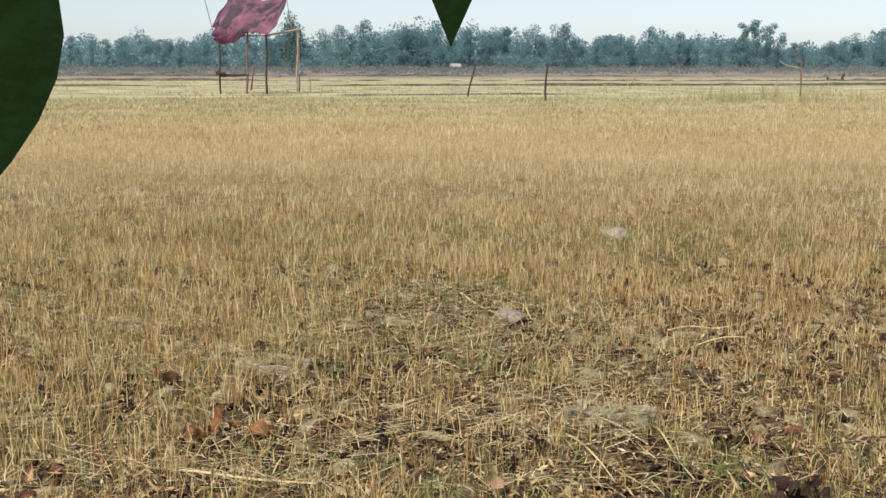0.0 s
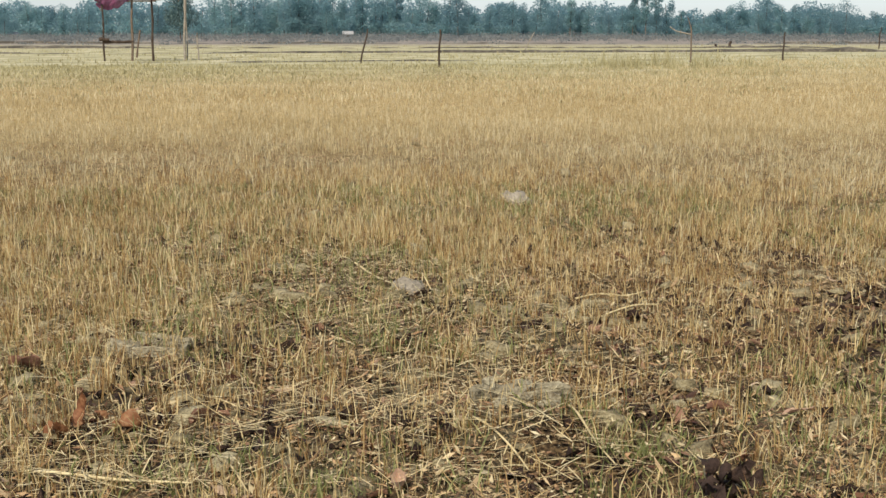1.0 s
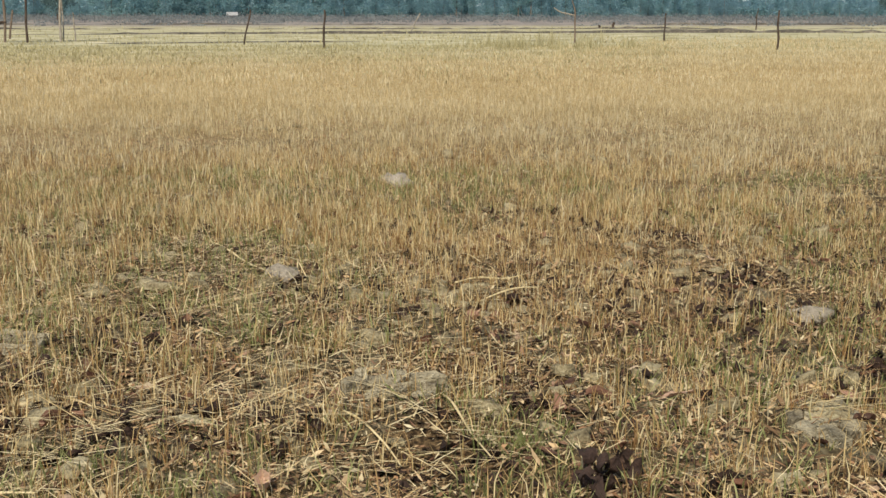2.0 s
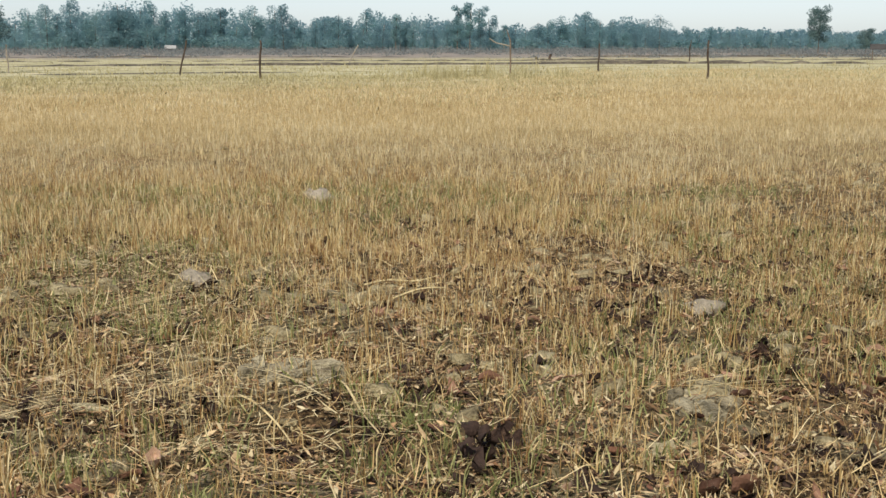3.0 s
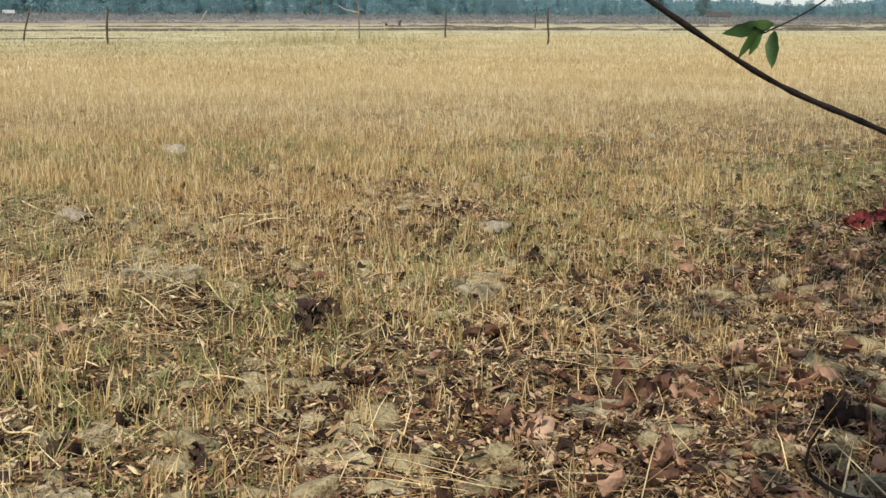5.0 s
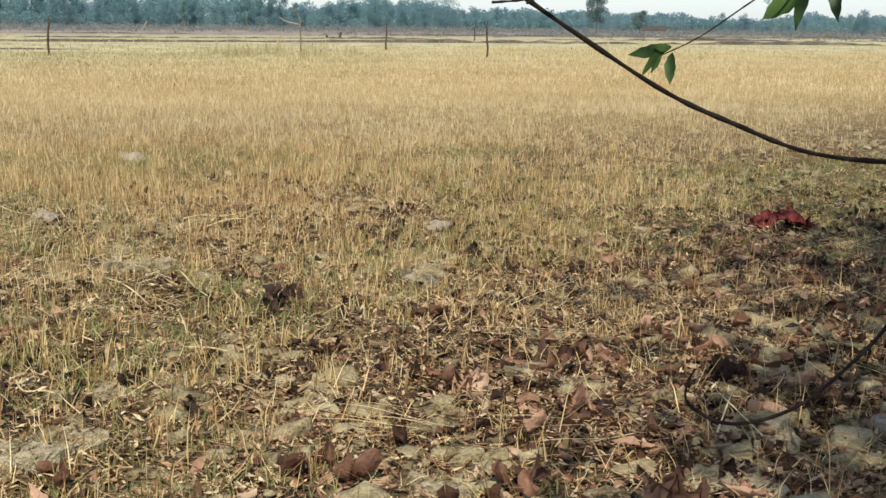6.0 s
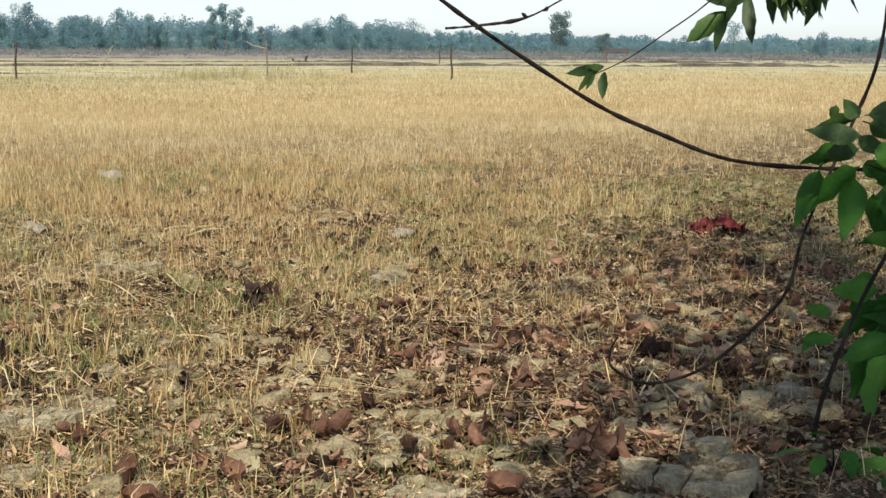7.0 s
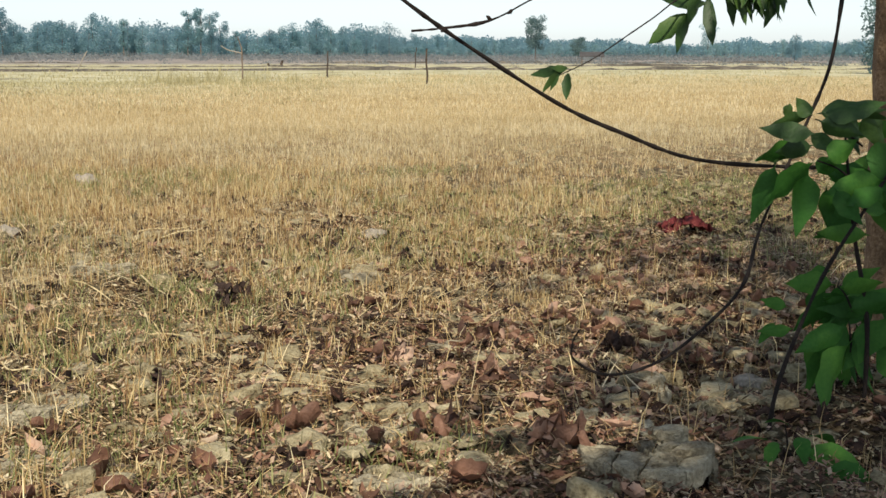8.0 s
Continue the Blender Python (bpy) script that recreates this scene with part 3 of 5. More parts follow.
rx = rough_v[:, :, 0] * ca[:, None] - rough_v[:, :, 1] * sa[:, None]
ry = rough_v[:, :, 0] * sa[:, None] + rough_v[:, :, 1] * ca[:, None]
cv = np.stack([rx + x[:, None], ry + y[:, None], rough_v[:, :, 2] + (ground_height(x, y) + size * 0.2)[:, None]], -1)
cl = (lf[None] + (np.arange(n) * len(lv))[:, None, None]).ravel()
tagged(fast_mesh("clay_clods", cv.reshape(-1, 3), cl, np.full(n * len(lf), 3), M_CLOD), "crumbled grey clay clods on the soil",
       "clods", kind="stuff")


n = 34000                                      # broken plates of dried clay
x, y = sector(n, 1.8, 20.0)
bare = vnoise(x * 1.1, y * 1.1, 10) * 0.7 + vnoise(x * 3.3, y * 3.3, 13) * 0.3
ok = RNG.rand(n) < np.clip((bare - 0.45) * 4.0, 0.02, 0.85) * np.clip(0.55 + litter_side(x, y) * 0.25, 0.10 + 0.25 * trampled(x, y), 0.9)
x, y = x[ok], y[ok]
n = len(x)
size = 0.014 + RNG.rand(n) ** 2.6 * 0.07
sides = 8
ang = (np.arange(sides) + RNG.rand(n, sides) * 0.8) * (6.283 / sides) + RNG.rand(n, 1) * 6.283
rad = size[:, None] * (0.45 + 0.95 * RNG.rand(n, sides))
squash, thick = 0.55 + 0.45 * RNG.rand(n, 1), size * (0.25 + 0.35 * RNG.rand(n))
rings = []
for k, zz in ((1.05, -0.6), (1.0, 0.65), (0.78, 1.0)):
    rings.append(np.stack([np.cos(ang) * rad * k, np.sin(ang) * rad * k * squash, np.ones_like(rad) * (thick * zz)[:, None] + RNG.randn(n, sides) * (size * 0.05)[:, None]], -1))
rings.append(np.concatenate([np.zeros((n, 1, 2)), thick[:, None, None] * 1.02], -1))
slab = np.concatenate(rings, 1)
slab[:, :, 2] += slab[:, :, 0] * (RNG.randn(n) * 0.22)[:, None] + slab[:, :, 1] * (RNG.randn(n) * 0.22)[:, None]
slab += np.stack([x, y, ground_height(x, y) + 0.006], 1)[:, None]
fl, fs = [], []
for k in range(sides):
    k2 = (k + 1) % sides
    fl += [k, k2, sides + k2, sides + k, sides + k, sides + k2, 2 * sides + k2, 2 * sides + k, 2 * sides + k, 2 * sides + k2, 3 * sides]
    fs += [4, 4, 3]
loops = (np.array(fl)[None] + (np.arange(n) * (3 * sides + 1))[:, None]).ravel()
tagged(fast_mesh("clay_plates", slab.reshape(-1, 3), loops, np.tile(fs, n), M_CLOD), "flat broken plates of dried grey clay", "clods", kind="stuff")


def stone(name, x, y, sx, sy, sz, material, label, seed, group=""):
    v, f = lump_arrays(3)
    r = np.random.RandomState(seed)
    off = r.rand(3) * 30
    out = []
    for p in v:
        k = 1 + 0.55 * noise.noise(Vector(p * 1.3 + off)) + 0.3 * noise.noise(Vector(p * 3.5 + off)) + 0.12 * noise.noise(Vector(p * 9 + off)) + 0.10 * noise.noise(Vector(p * 19 + off))
        out.append((p[0] * sx * k, p[1] * sy * k, max(p[2], -0.5) * sz * k))
    ob = mesh_object(name, out, f.tolist(), material, True)
    ob.matrix_world = pose(x, y, float(ground_height(x, y)) - sz * 0.3, 0, 0, r.rand() * 360)
    return tagged(ob, label, "stone", group)


clod_shapes = []
for k in range(7):
    v, f = lump_arrays(2)
    off = Vector((k * 5.3, 1.7 * k, 9.1))
    out = []
    for p in v:
        q = 1 + 0.6 * noise.noise(Vector(p * 1.2) + off) + 0.35 * noise.noise(Vector(p * 3.1) + off)
        out.append((p[0] * q * 1.25, p[1] * q, max(-0.3, min(p[2], 0.55)) * q * 0.75))
    me = bpy.data.meshes.new("clay_clod")
    me.from_pydata([tuple(map(float, p)) for p in out], [], f.tolist())
    me.materials.append(M_CLOD)
    clod_shapes.append(me)
rc = np.random.RandomState(61)
placed = 0
while placed < 240:
    rr, a = 2.4 + rc.rand() * 7.5, math.radians(-20 + rc.rand() * 75)
    x, y = -0.2 + rr * math.sin(a), -1.5 + rr * math.cos(a)
    if rc.rand() > 0.10 + 1.1 * max(0.0, float(vnoise(x * 1.1, y * 1.1, 10)) - 0.42) + 0.15 * (float(litter_side(x, y)) > 0):
        continue
    s = (0.025 + 0.055 * rc.rand() ** 1.6) * (1.2 if float(litter_side(x, y)) > -0.6 else 1.0)
    ob = new("clay_clod", clod_shapes[placed % 7])
    ob.matrix_world = pose(x, y, float(ground_height(x, y)) + s * 0.12, rc.uniform(-14, 14), rc.uniform(-14, 14), rc.rand() * 360) @ Matrix.Diagonal((s, s, s * 0.8, 1))
    tagged(ob, "broken grey clay clod on the dry soil", "clod", "clay clods")
    placed += 1

stone("stone", 1.78, 12.2, 0.24, 0.15, 0.14, M_STONE, "pale whitish stone half hidden in the stubble", 1)
stone("stone", 0.47, 8.15, 0.15, 0.11, 0.10, M_STONE, "small pale stone between straw stems", 2)
stone("stone", 3.16, 6.43, 0.14, 0.10, 0.07, M_STONE, "flat grey stone lying in weeds", 3)
stone("stone", 2.50, 4.99, 0.12, 0.10, 0.07, M_CLOD, "broken grey clay lump on bare soil", 4)
stone("stone", 3.20, 1.70, 0.15, 0.10, 0.07, M_STONE, "rounded stone beside the green shrub", 5)


def clip_cell(poly, mx, my, dx, dy):
    """The part of a convex polygon that lies behind the line through (mx, my) with normal (dx, dy)."""
    out = []
    for k, p in enumerate(poly):
        q = poly[(k + 1) % len(poly)]
        a, b = (p[0] - mx) * dx + (p[1] - my) * dy, (q[0] - mx) * dx + (q[1] - my) * dy
        if a <= 0:
            out.append(p)
        if a * b < 0:
            t = a / (a - b)
            out.append((p[0] + (q[0] - p[0]) * t, p[1] + (q[1] - p[1]) * t))
    return out


def clay_slab(x, y, sx, sy, rise, cells, seed, label, turn=0.0):
    """A crust of dried clay, cracked into angular plates that lie beside each other."""
    r = np.random.RandomState(seed)
    slab = anchor("clay_crust", pose(x, y, float(ground_height(x, y)), 0, 0, turn), label, "clay clod", "clay crusts")
    rim = [(math.cos(k * 0.449) * (0.75 + 0.35 * r.rand()), math.sin(k * 0.449) * (0.75 + 0.35 * r.rand())) for k in range(14)]
    seeds = [(math.cos(a) * q, math.sin(a) * q) for a, q in zip(r.rand(cells) * 6.283, np.sqrt(r.rand(cells)) * 0.9)]
    for k, c in enumerate(seeds):
        poly = list(rim)
        for m, o in enumerate(seeds):
            if m != k and poly:
                poly = clip_cell(poly, (c[0] + o[0]) / 2, (c[1] + o[1]) / 2, o[0] - c[0], o[1] - c[1])
        if len(poly) < 3:
            continue
        ring = []                              # rough the edges between the corners
        for m, p in enumerate(poly):
            q = poly[(m + 1) % len(poly)]
            ring += [p, ((p[0] + q[0]) / 2 + r.randn() * 0.03, (p[1] + q[1]) / 2 + r.randn() * 0.03)]
        cx, cy, n = sum(p[0] for p in ring) / len(ring), sum(p[1] for p in ring) / len(ring), len(ring)
        top = rise * r.uniform(0.35, 0.95)
        tx, ty = r.randn(2) * 0.10
        V = []
        for shrink, level in ((0.985, -0.05), (0.96, top * 0.85), (0.88, top), (0.45, top * 1.03)):
            for p in ring:
                px, py = (cx + (p[0] - cx) * shrink) * sx, (cy + (p[1] - cy) * shrink) * sy
                V.append((px, py, level + px * tx + py * ty + (r.randn() * 0.08 * rise if level > 0 else 0)))
        V.append((cx * sx, cy * sy, top * r.uniform(0.9, 1.15)))
        F = [(b * n + m, b * n + (m + 1) % n, (b + 1) * n + (m + 1) % n, (b + 1) * n + m) for b in range(3) for m in range(n)]
        F += [(3 * n + m, 3 * n + (m + 1) % n, 4 * n) for m in range(n)]
        child(mesh_object("plate", V, F, M_CRUST), slab)
    return slab


clay_slab(1.95, 0.86, 0.30, 0.24, 0.047, 20, 1, "wide pale slab of dried clay in leaf litter", 20)
clay_slab(2.02, 1.20, 0.20, 0.15, 0.038, 13, 2, "cracked dried clay crust under dead leaves", -30)
clay_slab(1.07, 1.05, 0.22, 0.24, 0.047, 18, 3, "pale cracked clay slab among dead leaves", 60)
clay_slab(-0.05, 2.50, 0.24, 0.14, 0.038, 16, 4, "flat dried clay slab by the straw", 5)
clay_slab(-0.15, 2.00, 0.20, 0.16, 0.034, 13, 5, "grey clay crust beside trodden straw", 40)
clay_slab(0.80, 5.50, 0.24, 0.16, 0.060, 20, 6, "mound of grey clay covered by straw", 15)
clay_slab(1.32, 1.85, 0.22, 0.13, 0.034, 16, 7, "low clay crust between brown leaves", -10)
clay_slab(2.55, 1.75, 0.22, 0.16, 0.034, 16, 8, "shaded clay crust at the shrub's foot", 35)
clay_slab(2.46, 4.95, 0.22, 0.17, 0.043, 16, 9, "broken grey clay on bare soil", 70)
clay_slab(0.25, 3.30, 0.24, 0.16, 0.034, 16, 10, "trodden grey clay between straw stems", 25)
clay_slab(-1.00, 6.75, 0.30, 0.18, 0.043, 18, 11, "grey clay patch in the stubble", -20)
clay_slab(-2.25, 7.95, 0.30, 0.20, 0.051, 18, 12, "pale clay clods breaking through stubble", 10)
clay_slab(2.15, 2.75, 0.24, 0.15, 0.034, 16, 13, "flat clay crust strewn with leaf bits", -45)


# ------------------------------------------------------------ leaves
def leaf_arrays(length, width, curl=0.3, fold=0.25, rows=6, twist=0.0):
    """A leaf blade along +x with a midrib fold and a lengthwise curl."""
    v, f = [], []
    for i in range(rows + 1):
        t = i / rows
        w = width * 0.5 * (math.sin(math.pi * min(1.0, (t * 0.95 + 0.03) ** 0.8)) ** 1.05)
        w *= 1 + (0.09 * math.sin(i * 2.6 + width * 200) if rows < 10 else 0.0)
        if i == rows:
            w = width * 0.002
        a = curl * t * 1.6
        px = length * (math.sin(a) / 1.6 / curl if abs(curl) > 1e-3 else t)
        pz = -length * ((1 - math.cos(a)) / 1.6 / curl if abs(curl) > 1e-3 else 0)
        tw = twist * t
        for s in (-1, 0, 1):
            v.append((px, s * w * math.cos(fold + 0.0), pz + abs(s) * w * math.sin(fold) + s * w * math.sin(tw)))
    for i in range(rows):
        for s in (0, 1):
            a = i * 3 + s
            f.append((a, a + 3, a + 4, a + 1))
    return np.array(v), f


def fallen_leaf(length, width, cup, arch, r, rows=8):
    """A dry leaf lying on the ground: pointed outline, cupped and arched, with a wavy rim."""
    v, f = [], []
    cols = 4
    ph = r.rand(3) * 6.28
    for i in range(rows + 1):
        u = 2 * i / rows - 1
        w = width * 0.5 * max(0.03, (1 - abs(u) ** 1.7) ** 0.75) * (1 + 0.14 * math.sin(u * 7 + ph[0]))
        for j in range(cols + 1):
            s = 2 * j / cols - 1
            z = arch * length * 0.5 * (0.4 - u * u) + cup * width * 0.6 * s * s + 0.10 * width * math.sin(u * 5 + s * 3 + ph[1]) + 0.06 * width * abs(s) * math.sin(u * 13 + ph[2])
            v.append((u * length * 0.5, s * w, z))
    for i in range(rows):
        for j in range(cols):
            a = i * (cols + 1) + j
            f.append((a, a + cols + 1, a + cols + 2, a + 1))
    return np.array(v), f


def oriented(v, m):
    R = np.array(m.to_3x3())
    return v @ R.T + np.array(m.translation)


def leafy(name, leaves, material):
    """Joins leaf blades, each given as (vertices, faces), into one mesh."""
    V, F, k = [], [], 0
    for v, f in leaves:
        V.append(v)
        F += [tuple(i + k for i in q) for q in f]
        k += len(v)
    return mesh_object(name, np.concatenate(V), F, material, True)


def scatter_litter(n, r0, r1, seed):
    r = np.random.RandomState(seed)
    out = []
    while len(out) < n:
        rr, a = math.sqrt(r0 * r0 + r.rand() * (r1 * r1 - r0 * r0)), math.radians(-22 + r.rand() * 95)
        x, y = -0.2 + rr * math.sin(a), -1.5 + rr * math.cos(a)
        s = float(litter_side(x, y))
        p = math.exp(-((s - 0.5) / 1.3) ** 2) + 0.10
        p *= 0.35 + 1.0 * float(vnoise(x * 1.6, y * 1.6, 11))
        if r.rand() < p:
            out.append((x, y, r.rand() * 360, r.rand()))
    return out


leaf_shapes = []
for k in range(12):
    r = np.random.RandomState(40 + k)
    v, f = fallen_leaf(r.uniform(0.10, 0.17), r.uniform(0.04, 0.07), r.uniform(-0.4, 1.5), r.uniform(-0.6, 0.5), r)
    me = bpy.data.meshes.new("dead_leaf")
    me.from_pydata([tuple(map(float, q)) for q in v], [], f)
    me.materials.append(M_DEAD)
    me.polygons.foreach_set("use_smooth", [True] * len(me.polygons))
    leaf_shapes.append(me)

for i, (x, y, az, k) in enumerate(scatter_litter(290, 2.2, 8.5, 3)):
    ob = new("dead_leaf", leaf_shapes[i % 12])
    tilt = random.uniform(-28, 28)
    ob.matrix_world = pose(x, y, float(ground_height(x, y)) + 0.028, tilt, random.uniform(-18, 18), az) @ Matrix.Diagonal((0.7 + k * 0.6,) * 3 + (1,))
    tagged(ob, "curled dry brown leaf on the ground", "dead leaf", "fallen leaves")

rest = []
for i, (x, y, az, k) in enumerate(scatter_litter(5400, 1.8, 12.0, 4)):
    v, f = fallen_leaf(0.025 + 0.075 * k, 0.016 + 0.035 * k, RNG.uniform(-0.5, 1.0), RNG.uniform(-0.4, 0.4), RNG, 3)
    m = pose(x, y, float(ground_height(x, y)) + 0.014, random.uniform(-35, 35), random.uniform(-25, 20), az)
    rest.append((oriented(v, m), f))
tagged(leafy("leaf_litter", rest, M_LITTER), "scattered small brown leaf litter", "leaf litter", kind="stuff")


dark = []                                      # dark curled scraps: rotten leaf, and shaded crevices put in as colour
rd = np.random.RandomState(91)
while len(dark) < 6800:
    rr, aa = math.sqrt(3.2 + rd.rand() ** 1.2 * 150), math.radians(-24 + rd.rand() * 90)
    x, y = -0.2 + rr * math.sin(aa), -1.5 + rr * math.cos(aa)
    if float(vnoise(x * 2.1, y * 2.1, 14)) < (0.50 if -2.8 < float(litter_side(x, y)) < 1.5 else 0.66) and rd.rand() < 0.92:
        continue
    k = rd.rand() ** 1.5
    v, f = fallen_leaf(0.03 + 0.08 * k, 0.02 + 0.04 * k, rd.uniform(-1.2, 1.4), rd.uniform(-0.9, 0.9), rd, 3)
    dark.append((oriented(v, pose(x, y, float(ground_height(x, y)) + 0.012, rd.uniform(-50, 50), rd.uniform(-40, 40), rd.rand() * 360)), f))
tagged(leafy("rotten_and_gap_litter", dark, M_DARK), "dark rotten leaf scraps, also darkening shaded gaps", "leaf litter", kind="stuff")


def leaf_heap(name, x, y, size, count, material, label, seed, rise=0.6):
    r = np.random.RandomState(seed)
    heap = anchor(name, pose(x, y, float(ground_height(x, y))), label, "dead leaf")
    for i in range(count):
        v, f = leaf_arrays(size * r.uniform(0.7, 1.2), size * r.uniform(0.5, 0.85), curl=r.uniform(1.0, 2.6) * r.choice((-1, 1)),
                           fold=r.uniform(0.3, 1.0), rows=8, twist=r.uniform(-1.2, 1.2))
        v = v + np.array([[noise.noise(Vector(p * 30 + i)) * size * 0.14 for p in v]]).T * np.array([[0.6, 1.0, 1.0]])
        m = pose(r.randn() * size * 0.45, r.randn() * size * 0.35, 0.02 + 0.06 * size / 0.15 * i / count * rise, r.uniform(-60, 60), r.uniform(-50, 20) * rise, r.rand() * 360)
        child(mesh_object("leaf", oriented(v, m), f, material, True), heap)
    return heap


leaf_heap("curled_leaf", -1.06, 5.5, 0.14, 6, M_ORANGE, "curled orange-brown dead leaf standing up in the stubble", 5, 1.0)
leaf_heap("curled_leaf", 1.53, 6.99, 0.14, 5, M_DEAD, "reddish-brown dead leaf under fallen straw", 6, 0.5)
leaf_heap("leaf_clump", 1.38, 4.5, 0.11, 16, M_DARK, "dark rotten leaf clump with a hollow middle", 7, 0.9)
leaf_heap("leaf_clump", 3.29, 7.64, 0.085, 7, M_DARK, "dark dead leaf clump in weeds", 8, 0.6)
leaf_heap("leaf_clump", 1.32, 3.48, 0.085, 8, M_DARK, "dark curled leaves on bare soil", 9, 0.6)
leaf_heap("leaf_clump", 2.96, 3.2, 0.14, 9, M_DEAD, "heap of curled brown leaves", 10, 0.6)
leaf_heap("leaf_clump", 0.45, 3.3, 0.085, 7, M_DARK, "dark brown leaf clump by the straw", 11, 0.6)
leaf_heap("leaf_clump", 2.02, 2.25, 0.13, 14, M_DEAD, "heap of curled reddish-brown leaves under the tree", 12, 0.7)
leaf_heap("leaf_clump", 1.72, 1.12, 0.14, 12, M_DEAD, "heap of pale brown curled leaves on clay", 13, 0.6)
leaf_heap("leaf_clump", 1.48, 1.62, 0.12, 12, M_DEAD, "loose heap of dry brown leaves", 14, 0.6)
leaf_heap("leaf_clump", 2.35, 2.95, 0.12, 12, M_DEAD, "drift of curled brown leaves beside dry stems", 15, 0.7)
leaf_heap("leaf_clump", 2.85, 2.40, 0.12, 10, M_DARK, "dark rotten leaves in a hollow", 16, 0.6)
leaf_heap("leaf_clump", 1.70, 2.65, 0.12, 12, M_DEAD, "scattered heap of brown leaves on bare soil", 17, 0.6)
leaf_heap("leaf_clump", 0.56, 2.88, 0.09, 8, M_DARK, "dark curled leaves between straw", 18, 0.7)
leaf_heap("curled_leaf", 0.92, 1.92, 0.17, 2, M_DEAD, "long arched dry leaf on trodden straw", 19, 0.4)
leaf_heap("leaf_clump", -0.35, 2.35, 0.11, 9, M_DEAD, "brown leaves beside a clay crust", 20, 0.6)


# ------------------------------------------------------------ sticks, posts and branches
def tube_mesh(name, points, radii, material, sides=7, knobs=0.0, seed=0):
    """A tapered, slightly knotted round limb through the points."""
    r = np.random.RandomState(seed)
    pts = [Vector(p) for p in points]
    dense, rad = [], []
    for i in range(len(pts) - 1):
        p0, p1, p2, p3 = pts[max(i - 1, 0)], pts[i], pts[i + 1], pts[min(i + 2, len(pts) - 1)]
        for k in range(6):
            t = k / 6
            dense.append(0.5 * ((2 * p1) + (p2 - p0) * t + (2 * p0 - 5 * p1 + 4 * p2 - p3) * t * t + (3 * p1 - p0 - 3 * p2 + p3) * t ** 3))
            rad.append(radii[i] * (1 - t) + radii[i + 1] * t)
    dense.append(pts[-1])
    rad.append(radii[-1])
    V, F = [], []
    for i, p in enumerate(dense):
        d = (dense[min(i + 1, len(dense) - 1)] - dense[max(i - 1, 0)]).normalized()
        a = d.orthogonal().normalized()
        if i and a.dot(last) < 0.999:
            a = (last - d * last.dot(d)).normalized()
        last = a
        b = d.cross(a)
        rr = rad[i] * (1 + knobs * (r.rand() - 0.4) * (2.2 if r.rand() < 0.2 else 1))
        for s in range(sides):
            q = 2 * math.pi * s / sides
            V.append(p + (a * math.cos(q) + b * math.sin(q)) * rr)
    n = len(dense)
    for i in range(n - 1):
        for s in range(sides):
            s2 = (s + 1) % sides
            F.append((i * sides + s, i * sides + s2, (i + 1) * sides + s2, (i + 1) * sides + s))
    F.append(tuple(range(sides))[::-1])
    F.append(tuple(range((n - 1) * sides, n * sides)))
    return mesh_object(name, V, F, material, True)


def stalk(x0, y0, x1, y1, radius, material, label, seed, name="straw_stalk", category="straw"):
    """A long stalk or stick lying on the ground, slightly bent and propped on the litter."""
    r = np.random.RandomState(seed)
    pts = []
    for t in (0.0, 0.3, 0.65, 1.0):
        x, y = x0 + (x1 - x0) * t + r.randn() * 0.012, y0 + (y1 - y0) * t + r.randn() * 0.012
        pts.append((x, y, float(ground_height(x, y)) + radius + 0.016 + 0.03 * t * r.rand()))
    ob = tube_mesh(name, pts, [radius, radius * 0.95, radius * 0.85, radius * 0.5], material, 6, 0.2, seed)
    return tagged(ob, label, category, "lying stalks")


for k, (x0, y0, x1, y1) in enumerate(((-1.22, 4.97, -0.53, 4.72), (1.49, 7.71, 2.04, 7.96), (1.49, 7.24, 1.95, 7.45), (-0.02, 9.4, 0.4, 8.11), (1.0, 5.52, 1.06, 4.75),
                                      (-0.48, 5.26, -0.34, 4.68), (0.59, 5.26, 0.73, 4.81), (0.75, 7.42, 1.02, 8.02), (0.74, 3.78, 0.89, 3.61), (-0.06, 3.48, 0.1, 3.19))):
    stalk(x0, y0, x1, y1, 0.007 if k < 4 else 0.005, M_STRAW_STALK, "long pale straw stalk lying across the stubble", 700 + k)
for k, (x0, y0, x1, y1) in enumerate(((0.54, 4.34, 0.82, 4.4), (1.08, 3.38, 1.17, 3.21), (0.41, 2.51, 0.64, 2.55), (2.06, 1.33, 2.43, 1.37), (-0.02, 1.63, 0.24, 1.74))):
    stalk(x0, y0, x1, y1, 0.006, M_WOOD, "thin grey stick lying on the trodden soil", 720 + k, "stick", "stick")


def fence_post(x, y, height, lean, label, r=0.05, seed=0, material=None):
    rr = np.random.RandomState(seed)
    pts = [(lean * t + rr.randn() * 0.02, rr.randn() * 0.02, height * t - 0.1) for t in (0, 0.3, 0.6, 0.85, 1.0)]
    ob = tube_mesh("fence_post", pts, [r, r * 0.95, r * 0.9, r * 0.85, r * 0.7], material or M_POST, 7, 0.25, seed)
    ob.matrix_world = pose(x, y, float(ground_height(x, y)))
    return tagged(ob, label, "post", "fence posts")


fence_post(1.27, 63.5, 1.9, 0.42, "crooked dark wooden stake leaning in the field", 0.05, 1)
fence_post(4.9, 57.0, 1.85, 0.04, "upright dark wooden fence stake", 0.055, 2)
fence_post(25.8, 68.1, 1.75, 0.05, "thin weathered wooden fence post", 0.05, 4)
fence_post(24.85, 51.5, 1.85, 0.02, "straight dark fence post in the stubble", 0.052, 5)
fence_post(52.0, 112.0, 2.2, 0.1, "distant thin wooden post on the plot edge", 0.06, 6)

